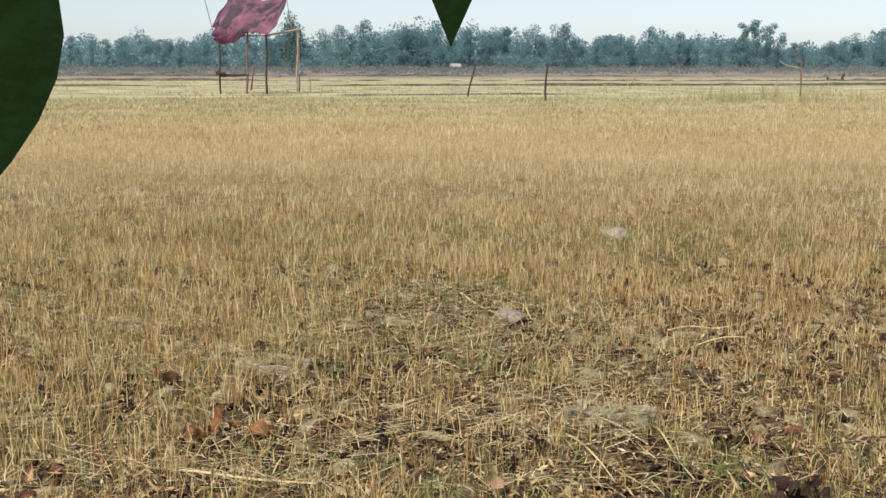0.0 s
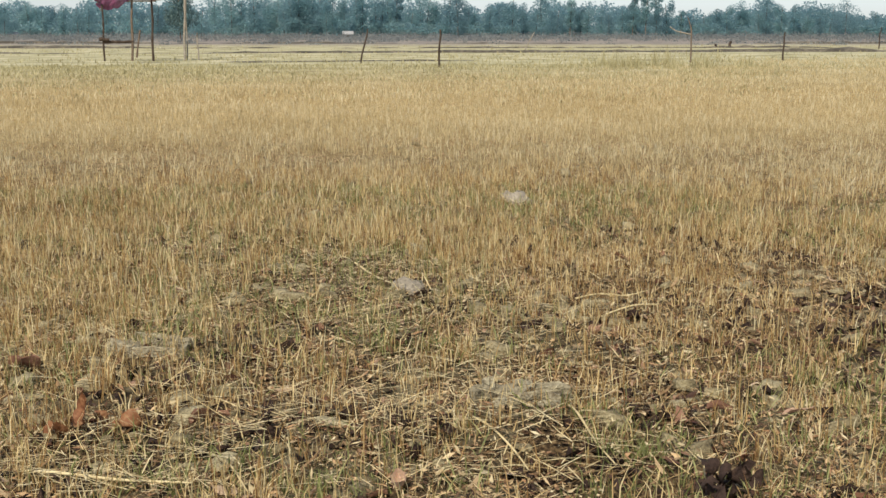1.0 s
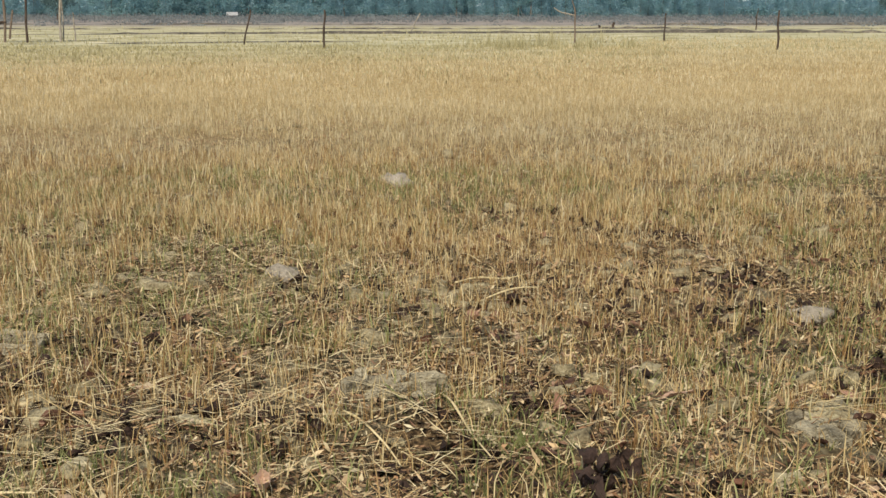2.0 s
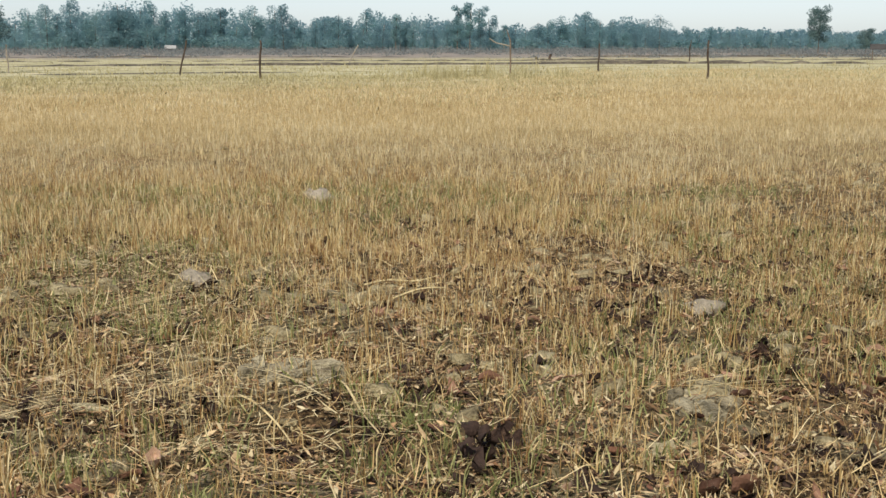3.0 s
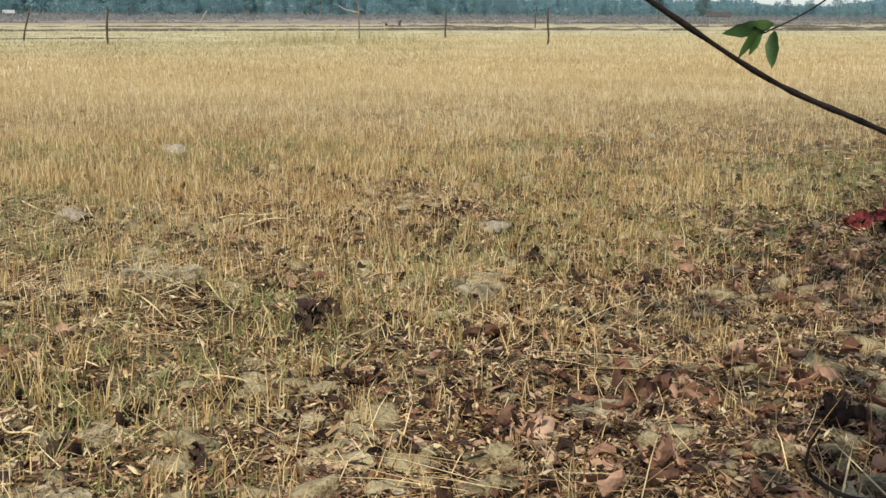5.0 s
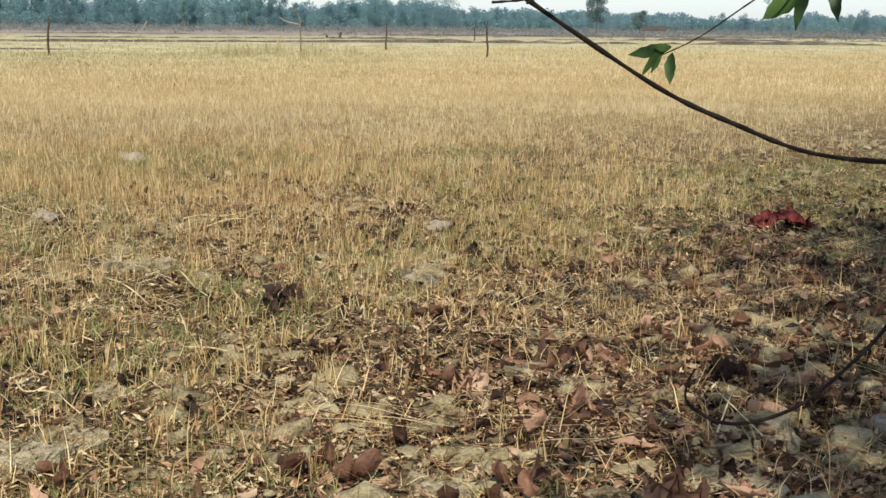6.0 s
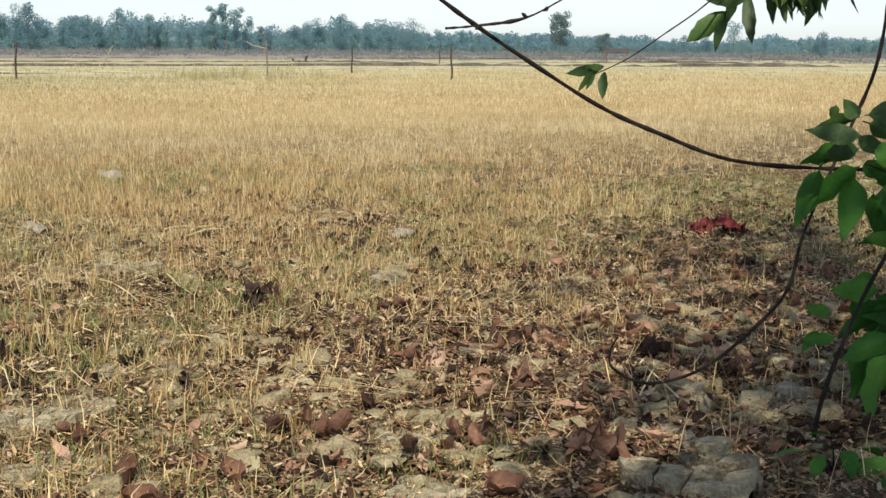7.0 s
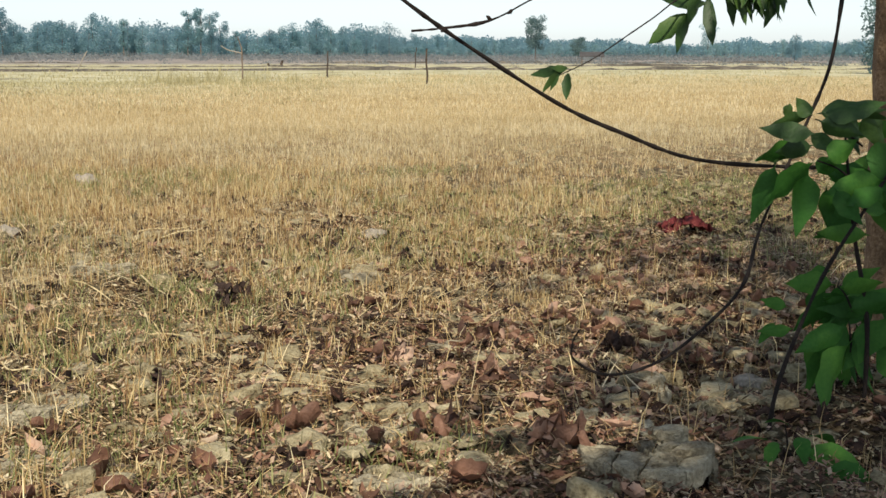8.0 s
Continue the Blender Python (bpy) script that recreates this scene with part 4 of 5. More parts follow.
fence_post(15.3, 98.0, 1.7, 0.9, "pale leaning dead stick on the far plot", 0.05, 7, M_PALE)
fence_post(41.0, 123.0, 0.75, 0.05, "short dark stump on the far plot", 0.16, 8)
fence_post(39.0, 121.0, 0.5, -0.2, "broken dark stump on the far plot", 0.12, 9)

post_c = anchor("branching_post", pose(19.4, 65.0, 0), "weathered post with pale forked dead branches tied to it", "post", "fence posts")
child(tube_mesh("stake", [(0, 0, -0.1), (0.02, 0, 0.6), (0, 0, 1.2), (0.01, 0, 1.65)], [0.05, 0.045, 0.042, 0.038], M_WOOD, 7, 0.2, 3), post_c)
child(tube_mesh("upper_branch", [(0.0, 0, 1.5), (0.0, 0.05, 1.8), (-0.1, 0.05, 2.1), (-0.22, 0.05, 2.45)], [0.04, 0.036, 0.03, 0.02], M_WOOD, 6, 0.2, 4), post_c)
child(tube_mesh("side_branch", [(0.0, 0, 1.5), (-0.45, 0.05, 1.6), (-0.85, 0.05, 1.7), (-1.2, 0.05, 1.92)], [0.04, 0.036, 0.032, 0.025], M_PALE, 6, 0.2, 5), post_c)


# ------------------------------------------------------------ field shelter with net
hut = anchor("field_shelter", pose(-11.5, 72.0, 0), "rickety pole shelter with a torn maroon net over it", "shelter")


def pole(name, p, q, r, material, seed):
    a, b = Vector(p), Vector(q)
    mid = [a.lerp(b, t) + Vector((math.sin(seed * 3 + t * 7) * 0.03, 0, math.cos(seed + t * 5) * 0.02)) for t in (0.33, 0.66)]
    return child(tube_mesh(name, [a, *mid, b], [r * 0.85, r * 0.8, r * 0.75, r * 0.68], material, 7, 0.2, seed), hut)


pole("post", (-1.5, -2.0, -0.1), (-1.52, -2.0, 3.2), 0.07, M_POST, 1)
pole("post", (-0.05, -1.6, -0.1), (0.1, -1.6, 3.6), 0.085, M_WOOD, 2)
pole("post", (1.15, -1.6, -0.1), (1.17, -1.6, 3.45), 0.085, M_POST, 3)
pole("post", (2.55, 2.5, -0.1), (2.6, 2.5, 3.6), 0.05, M_PALE, 4)
pole("post", (2.85, -1.0, -0.1), (2.95, -1.0, 3.9), 0.085, M_PALE, 5)
pole("post", (3.45, 0.5, -0.1), (3.42, 0.5, 1.6), 0.05, M_PALE, 6)
pole("net_pole", (-1.6, -2.0, 2.8), (-2.45, -2.0, 6.0), 0.035, M_PALE, 7)
pole("net_pole", (2.3, 1.5, 3.4), (2.0, 1.2, 6.2), 0.03, M_PALE, 8)
pole("crossbar", (1.0, -1.6, 3.35), (3.1, -1.0, 3.75), 0.07, M_PALE, 9)
pole("crossbar", (-0.2, -1.6, 3.35), (1.4, -1.6, 3.35), 0.06, M_PALE, 10)
pole("bench_rail", (-1.75, -2.1, 1.22), (-1.2, -2.0, 1.2), 0.13, M_POST, 11)
pole("bench_rail", (-1.6, -1.9, 1.05), (0.1, -1.6, 1.12), 0.10, M_POST, 12)
pole("brace", (0.2, -1.5, 0.2), (0.45, -1.5, 1.75), 0.07, M_WOOD, 13)

V, F, n = [], [], 44
for i in range(n + 1):
    for j in range(n + 1):
        u, w = i / n, j / n
        x = -1.8 + 4.25 * u
        top_z = float(np.interp(x, [-1.8, -1.5, -0.8, -0.2, 0.9, 1.9, 2.45], [4.1, 4.7, 5.75, 5.75, 5.4, 5.65, 5.95]))
        low_z = float(np.interp(x, [-1.8, -1.3, -0.65, 0.1, 1.45, 1.8, 2.45], [3.1, 2.8, 2.95, 3.55, 3.45, 3.95, 5.6]))
        fold = noise.noise(Vector((u * 7 + w * 3, w * 4 - u * 2, 1.3))) + 0.5 * noise.noise(Vector((u * 15, w * 9 + u * 6, 5.1)))
        z = top_z * (1 - w) + low_z * w + 0.08 * fold + 0.10 * noise.noise(Vector((u * 16, w * 3, 2.2))) * w ** 3
        V.append((x + 0.1 * fold, -2.0 + 1.9 * u * (1 - w) + 0.55 * fold, z))
for i in range(n):
    for j in range(n):
        a = i * (n + 1) + j
        F.append((a, a + 1, a + n + 2, a + n + 1))
net = child(mesh_object("net", V, F, M_NET, True), hut)
tagged(net, "torn maroon netting sagging from the poles")


# ------------------------------------------------------------ far plots: bunds, scrub, woods
def bund(x0, y0, x1, y1, width, height, seed, label):
    """A low broken earth ridge between plots."""
    r = np.random.RandomState(seed)
    length = math.hypot(x1 - x0, y1 - y0)
    n = int(length / 1.2)
    V, F = [], []
    dx, dy = (x1 - x0) / length, (y1 - y0) / length
    for i in range(n + 1):
        t = i / n
        cx, cy = x0 + (x1 - x0) * t, y0 + (y1 - y0) * t
        k = min(1.0, 6 * t, 6 * (1 - t)) * max(0.0, 1.9 * float(vnoise(t * length * 0.07 + seed * 7, seed + 0.5, 12)) - 0.55 + 0.5 * (r.rand() - 0.5))
        for s, zz in ((-1, -0.05), (-0.45, 0.8), (0.1, 1.0), (0.5, 0.7), (1, -0.05)):
            w = width * (0.8 + 0.4 * r.rand())
            V.append((cx - dy * s * w, cy + dx * s * w, zz * height * k if zz > 0 else zz))
    for i in range(n):
        for s in range(4):
            a = i * 5 + s
            F.append((a, a + 1, a + 6, a + 5))
    return tagged(mesh_object("earth_bund", V, F, M_BUND), label, "earth bund", "field bunds", "structure")


bund(-60, 92, 40, 98, 0.7, 0.24, 1, "low dark earth bund with dry grass")
bund(-70, 125, 130, 118, 0.9, 0.35, 2, "long low earth bund between dry plots")
bund(-90, 175, 190, 150, 0.9, 0.36, 3, "dark earth bund along the far plots")
bund(20, 100, 140, 84, 0.7, 0.48, 4, "broken dark earth bund at the stubble edge")
bund(-14, 66, 8, 70, 0.5, 0.12, 5, "slight earth bund with tufts of grass")

n = 34000
az = np.radians(-26 + RNG.rand(n) * 78)
dist = 58 + RNG.rand(n) ** 1.3 * 90
x, y = dist * np.sin(az), dist * np.cos(az)
ok = 0.6 * vnoise(x * 0.07, y * 0.3, 14) + 0.4 * vnoise(x * 0.3, y * 0.9, 4) > 0.47
x, y = x[ok], y[ok]
n = len(x)
tagged(ribbons("dry_grass_tufts", np.stack([x, y, np.zeros(n)], 1), 0.05 + RNG.rand(n) ** 3 * 0.26, 0.02 + RNG.rand(n) * 0.06,
               np.abs(RNG.randn(n)) * 0.6, RNG.rand(n) * 6.283, RNG.rand(n) * 0.4, RNG.rand(n) * 6.283, M_GRASS),
       "short dry grass tufts on the far plots", "grass", kind="stuff")

n = 1500                                       # taller dry weeds in ragged bunches on the plot edge
own = RNG.randint(0, 90, n)
bx, by, bh = 15.3 + RNG.randn(90) * 2.4, 57 + RNG.randn(90) * 2.5, 0.30 + 0.85 * RNG.rand(90) ** 2.5
x, y = bx[own] + RNG.randn(n) * 0.12, by[own] + RNG.randn(n) * 0.12
tagged(ribbons("tall_dry_weeds", np.stack([x, y, np.zeros(n)], 1), bh[own] * (0.5 + RNG.rand(n) * 0.6), 0.012 + RNG.rand(n) * 0.02,
               np.abs(RNG.randn(n)) * 0.3, RNG.rand(n) * 6.283, RNG.rand(n) * 0.4, RNG.rand(n) * 6.283, M_GRASS),
       "tall dry weeds on the plot edge", "weeds", kind="stuff")


def clump_cards(centres, radii, per, size, r):
    """Small random leaf-clump faces spread through blobs."""
    k = len(centres) * per
    c = np.repeat(np.asarray(centres, float), per, 0)
    rad = np.repeat(np.asarray(radii, float), per, 0)
    d = r.randn(k, 3)
    d /= np.linalg.norm(d, axis=1)[:, None]
    p = c + d * rad * (r.rand(k, 1) ** 0.4)
    a, b = r.randn(k, 3), r.randn(k, 3)
    a /= np.linalg.norm(a, axis=1)[:, None]
    b -= a * (a * b).sum(1)[:, None]
    b /= np.linalg.norm(b, axis=1)[:, None]
    s = size * (0.5 + r.rand(k, 1))
    v = np.stack([p - a * s * 1.1, p + b * s * 1.2, p + a * s - b * s * 0.35], 1)
    return v.reshape(-1, 3), np.arange(k * 3), np.full(k, 3)


n = 5200                                       # dry scrub on the waste ground before the woods
az = np.radians(-30 + RNG.rand(n) * 88)
dist = 150 + RNG.rand(n) ** 0.55 * 142
x, y = dist * np.sin(az), dist * np.cos(az)
ok = 0.6 * vnoise(x * 0.05, y * 0.05, 13) + 0.4 * vnoise(x * 0.3, y * 0.1, 6) + 0.3 * (dist > 240) > 0.47
x, y, dist = x[ok], y[ok], dist[ok]
tall = (0.15 + 0.3 * RNG.rand(len(x))) * np.interp(dist, (150, 290), (0.5, 2.2))
v, l, s = clump_cards(np.stack([x, y, tall], 1), np.stack([1.0 + tall * 1.5, 1.0 + tall * 1.5, tall], 1), 26, 0.12, RNG)
v[:, 2] = np.maximum(v[:, 2], 0.02)
tagged(fast_mesh("dry_scrub", v, l, s, M_SCRUB), "haze-greyed dry scrub along the foot of the woods", "scrub", kind="stuff")


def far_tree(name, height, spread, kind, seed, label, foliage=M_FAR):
    r = np.random.RandomState(seed)
    t = anchor(name, pose(0, 0, 0), label, "tree", "far tree line")
    bend = r.randn(2) * 0.03 * height
    child(tube_mesh("trunk", [(0, 0, -0.2), (bend[0] * 0.3, bend[1] * 0.3, height * 0.4), (bend[0], bend[1], height * 0.9)],
                    [height * 0.010, height * 0.008, height * 0.004], M_WOOD, 6, 0.2, seed), t)
    cs, rs = [], []
    if kind == "slim":                         # lobed column, fullest at two thirds
        for i in range(13):
            q = (i + r.rand() * 0.7) / 13
            w = spread * (0.55 + 0.45 * math.sin(math.pi * (0.12 + 0.62 * q)))
            cs.append((r.randn() * w * 0.32, r.randn() * w * 0.32, height * (0.08 + 0.84 * q)))
            rs.append((w * r.uniform(0.5, 0.75),) * 2 + (height * r.uniform(0.10, 0.16),))
    elif kind == "round":
        for i in range(20):
            a, q = r.rand() * 6.28, math.sqrt(r.rand())
            cs.append((math.cos(a) * q * spread * 0.75, math.sin(a) * q * spread * 0.75, height * (0.14 + 0.76 * r.rand() * math.sqrt(1.05 - q * q))))
            rs.append((spread * r.uniform(0.36, 0.5),) * 2 + (height * r.uniform(0.10, 0.15),))
    elif kind == "lone":                       # full crown on a bare lower trunk
        for i in range(26):
            z = 0.34 + 0.62 * i / 26
            a, q = r.rand() * 6.28, spread * (0.75 - 0.5 * abs(z - 0.6)) * math.sqrt(r.rand())
            cs.append((math.cos(a) * q, math.sin(a) * q, height * z))
            rs.append((spread * r.uniform(0.30, 0.48),) * 2 + (height * r.uniform(0.07, 0.11),))
    else:                                      # small round heads on bare upper limbs
        for i in range(11):
            a = r.rand() * 6.28
            z = height * (0.3 + 0.66 * i / 11)
            q = spread * r.uniform(0.05, 0.5)
            cs.append((math.cos(a) * q, math.sin(a) * q, z))
            rs.append((spread * r.uniform(0.3, 0.5),) * 2 + (height * r.uniform(0.05, 0.085),))
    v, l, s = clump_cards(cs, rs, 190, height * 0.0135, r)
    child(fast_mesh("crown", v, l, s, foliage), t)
    return t


kinds = ["slim", "round", "slim", "slim", "slim", "round", "slim", "slim", "open", "round", "slim", "slim", "slim"]
protos = []
for k, kd in enumerate(kinds):
    txt = {"slim": "slim tall haze-tinted blue-green tree in the far tree line", "round": "round dense green tree in the far tree line",
           "open": "thin-crowned tall tree with sky showing through"}[kd]
    protos.append(far_tree("tree", 10.0, {"slim": 1.9, "round": 3.1, "open": 2.2}[kd], kd, 100 + k, txt))
PROFILE_AZ = [-32, -18, -11, -4, 0, 6, 12, 16, 21, 25, 31, 36, 44, 46, 52]
PROFILE_H = [9.0, 9.4, 10.4, 13.2, 13.8, 11.8, 10.3, 10.0, 9.2, 7.8, 5.9, 5.2, 5.6, 7.0, 7.0]
used = set()
random.seed(23)
a = -31.0
row = 0
while a < 56:
    h = float(np.interp(a, PROFILE_AZ, PROFILE_H)) * random.uniform(0.76, 1.08)
    d = 300 + random.uniform(-14, 14)
    k = random.randrange(len(protos))
    m = pose(d * math.sin(radians(a)), d * math.cos(radians(a)), 0, 0, 0, random.uniform(0, 360)) @ Matrix.Diagonal((h / 9, h / 9, h / 10, 1))
    if k in used:
        copy_thing(protos[k], m)
    else:
        protos[k].matrix_world = m
        used.add(k)
        protos[k].scale = (h / 9, h / 9, h / 10)
    step = random.uniform(0.22, 0.66)
    if 31.5 < a < 45 or a < -9:
        step *= 1.35
    a += step

special = [(-7.15, 200, 11.3, 3.2, "round", "dark broad round tree behind the shelter"), (14.0, 291, 11.6, 2.8, "open", "tall pale open-crowned tree above the tree line"), (14.6, 290, 12.4, 2.8, "open", "tallest pale tree above the tree line"),
           (15.1, 292, 11.4, 2.8, "open", "thin-crowned tall tree with sky showing through"),
           (30.6, 190, 7.4, 2.1, "lone", "tall dark tree standing apart on the plain"), (32.65, 180, 4.0, 1.5, "lone", "small dark umbrella-shaped tree"),
           (38.6, 280, 8.8, 2.2, "slim", "pointed tree rising over the low woods"), (42.6, 230, 6.0, 1.6, "round", "round-headed tree on a thin trunk"),
           (46.8, 100, 8.5, 1.7, "slim", "tall leafy tree at the field edge"), (23.5, 285, 9.0, 4.0, "round", "broad round tree in the woods")]
for i, (a, d, h, w, kd, txt) in enumerate(special):
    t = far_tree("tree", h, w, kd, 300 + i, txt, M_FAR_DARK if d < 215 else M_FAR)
    t.matrix_world = pose(d * math.sin(radians(a)), d * math.cos(radians(a)), 0)

n = 1700
az = -32 + RNG.rand(n) * 88
hh = np.interp(az, PROFILE_AZ, PROFILE_H) * (0.42 + 0.45 * vnoise(az * 0.9, az * 0, 15) + 0.28 * vnoise(az * 3.1, az * 0, 7))
d = 315 + RNG.rand(n) * 40
cs = np.stack([d * np.sin(np.radians(az)), d * np.cos(np.radians(az)), hh * 0.55], 1)
rs = np.stack([np.full(n, 3.0), np.full(n, 3.0), hh * 0.5], 1)
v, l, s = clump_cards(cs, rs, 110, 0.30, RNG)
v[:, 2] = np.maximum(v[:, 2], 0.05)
tagged(fast_mesh("far_woods", v, l, s, M_FAR), "dense haze-tinted blue-green woods behind the tree line", "woods", kind="stuff")

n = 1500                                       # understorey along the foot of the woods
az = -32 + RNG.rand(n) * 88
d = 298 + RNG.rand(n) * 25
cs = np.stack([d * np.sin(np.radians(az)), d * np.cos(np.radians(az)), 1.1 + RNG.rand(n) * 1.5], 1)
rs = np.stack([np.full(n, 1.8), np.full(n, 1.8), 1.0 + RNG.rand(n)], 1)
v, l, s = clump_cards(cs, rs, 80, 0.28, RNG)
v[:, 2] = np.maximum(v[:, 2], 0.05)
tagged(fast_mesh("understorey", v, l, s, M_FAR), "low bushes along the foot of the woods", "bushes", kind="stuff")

# low shed and white walls far off
shed = anchor("field_shed", pose(75.6, 114.6, 0, 0, 0, -34) @ Matrix.Diagonal((0.28, 0.28, 0.56, 1)), "small open shed with a thatched roof far across the field", "shed")
for px, py in ((-4, -2), (4, -2), (-4, 2), (4, 2)):
    child(tube_mesh("post", [(px, py, -0.1), (px, py, 1.0), (px * 1.01, py, 2.3)], [0.14, 0.13, 0.12], M_WOOD, 6, 0.1, int(px * 3 + py + 30)), shed)
roof_v = [(-5, -3, 2.2), (5, -3, 2.2), (5, 0, 3.1), (-5, 0, 3.1), (-5, 3, 2.2), (5, 3, 2.2), (-5, -3, 2.05), (5, -3, 2.05), (5, 0, 2.9), (-5, 0, 2.9), (-5, 3, 2.05), (5, 3, 2.05)]
roof_f = [(0, 1, 2, 3), (3, 2, 5, 4), (7, 6, 9, 8), (8, 9, 10, 11), (0, 6, 7, 1), (4, 5, 11, 10), (0, 3, 9, 6), (3, 4, 10, 9), (1, 7, 8, 2), (2, 8, 11, 5)]
child(mesh_object("roof", roof_v, roof_f, M_THATCH), shed)


def far_house(az, d, w, h, label):
    e = anchor("farmhouse", pose(d * math.sin(radians(az)), d * math.cos(radians(az)), 0, 0, 0, -az), label, "house", "far houses")
    wv = [(-w, -2, 0), (w, -2, 0), (w, 2, 0), (-w, 2, 0), (-w, -2, h), (w, -2, h), (w, 2, h), (-w, 2, h), (-w, 0, h * 1.5), (w, 0, h * 1.5)]
    child(mesh_object("walls", wv, [(0, 1, 5, 4), (1, 2, 6, 9, 5), (2, 3, 7, 6), (3, 0, 4, 8, 7)], M_WALL), e)
    o = 0.4
    rv = [(-w - o, -2.6, h * 0.92), (w + o, -2.6, h * 0.92), (w + o, 0, h * 1.55), (-w - o, 0, h * 1.55), (-w - o, 2.6, h * 0.92), (w + o, 2.6, h * 0.92)]
    rv += [(p[0], p[1], p[2] + 0.15) for p in rv]
    rf = [(1, 0, 3, 2), (2, 3, 4, 5), (6, 7, 8, 9), (9, 8, 11, 10), (0, 1, 7, 6), (5, 4, 10, 11), (0, 6, 9, 3), (3, 9, 10, 4), (1, 2, 8, 7), (2, 5, 11, 8)]
    child(mesh_object("roof", rv, rf, M_WALL), e)
    dv = [(-0.5, -2.04, 0), (0.5, -2.04, 0), (0.5, -2.04, h * 0.8), (-0.5, -2.04, h * 0.8), (-0.5, -1.98, 0), (0.5, -1.98, 0), (0.5, -1.98, h * 0.8), (-0.5, -1.98, h * 0.8)]
    child(mesh_object("door", dv, [(0, 1, 2, 3), (4, 7, 6, 5), (0, 4, 5, 1), (1, 5, 6, 2), (2, 6, 7, 3), (3, 7, 4, 0)], M_WOOD), e)
    return e


far_house(-14.5, 296, 0.8, 0.9, "small white farmhouse half hidden among far trees")
far_house(0.6, 286, 0.9, 1.0, "low pale hut at the foot of the woods")

# red rag at the edge of the stubble
V, F, n = [], [], 16
for i in range(n + 1):
    for j in range(n + 1):
        u, w = i / n - 0.5, j / n - 0.5
        z = 0.05 + 0.09 * max(0.0, noise.noise(Vector((u * 6, w * 6, 3.1)))) + 0.05 * noise.noise(Vector((u * 15, w * 13, 8))) + 0.05 * math.cos(u * 3)
        V.append((u * 0.42 + 0.03 * math.sin(w * 20), w * 0.26 + 0.03 * math.sin(u * 25), max(0.0, z) * 1.5))
for i in range(n):
    for j in range(n):
        a = i * (n + 1) + j
        F.append((a, a + n + 1, a + n + 2, a + 1))
rag = mesh_object("rag", V, F, M_RAG, True)
rag.matrix_world = pose(5.92, 5.8, float(ground_height(5.92, 5.8)) - 0.01, 0, 0, -20) @ Matrix.Diagonal((1.0, 1.1, 0.95, 1))
tagged(rag, "crumpled dark red cloth rag on the bare soil", "rag")


# ------------------------------------------------------------ the tree and the shrub at the field's edge
def leaf_spray(tip, heading, count, length, r, droop=0.5, spread=70.0, broad=0.29, rows=6):
    """Leaf blades that fan out from a twig's end."""
    out = []
    for i in range(count):
        v, f = leaf_arrays(length * r.uniform(0.75, 1.2), length * broad * r.uniform(0.85, 1.2), curl=r.uniform(0.15, 0.6), fold=r.uniform(0.1, 0.4), rows=rows,
                           twist=r.uniform(-0.4, 0.4))
        m = Matrix.Translation(Vector(tip) + Vector(r.randn(3)) * length * 0.12) @ pose(0, 0, 0, 0, 0, heading + r.uniform(-spread, spread)) \
            @ pose(0, 0, 0, r.uniform(-60, 60), r.uniform(0, 90) * droop, 0)
        out.append((oriented(v, m), f))
    return out


tree = anchor("shade_tree", pose(4.42, 2.0, 0), "leafy shade tree with brown bark at the field edge", "tree")


def in_tree(ob):
    ob.parent = tree
    ob.matrix_parent_inverse = tree.matrix_world.inverted()
    return ob


in_tree(tube_mesh("trunk", [(4.49, 2.0, -0.1), (4.44, 2.0, 0.6), (4.41, 2.0, 1.5), (4.39, 2.0, 2.6), (4.6, 1.8, 4.2), (4.7, 1.7, 5.6)],
                  [0.23, 0.195, 0.175, 0.165, 0.12, 0.05], M_BARK, 12, 0.12, 21))
def canopy(root, trunk_top, ends, per, leaf, seed, floor_z):
    """Limbs from the trunk's head to the given ends, with leaf sprays along their outer parts, as parts of a tree."""
    r = np.random.RandomState(seed)
    inv = root.matrix_world.inverted()
    leaves = []
    for i, end in enumerate(ends):
        top = Vector(trunk_top) + Vector((0, 0, r.uniform(-0.6, 0.5)))
        mid = top.lerp(Vector(end), 0.5) + Vector((r.randn() * 0.3, r.randn() * 0.3, 0.5))
        limb = tube_mesh("limb", [top, mid, end], [0.06, 0.04, 0.012], M_BARK, 6, 0.2, seed + i)
        limb.parent, limb.matrix_parent_inverse = root, inv
        for k in range(per):
            p = mid.lerp(Vector(end), r.uniform(0.1, 1.15)) + Vector(r.randn(3)) * 0.5
            p.z = max(p.z, floor_z)
            leaves += leaf_spray(p, r.rand() * 360, 7, leaf, r, 0.6, rows=3)
    crown = leafy("crown", leaves, M_CANOPY)
    crown.parent, crown.matrix_parent_inverse = root, inv


r = np.random.RandomState(77)
canopy(tree, (4.5, 1.85, 3.7), [(4.8 + 2.2 * math.cos(k * 0.8), 1.4 + 2.0 * math.sin(k * 0.8), 4.0 + 1.8 * r.rand()) for k in range(8)], 26, 0.18, 500, 3.3)

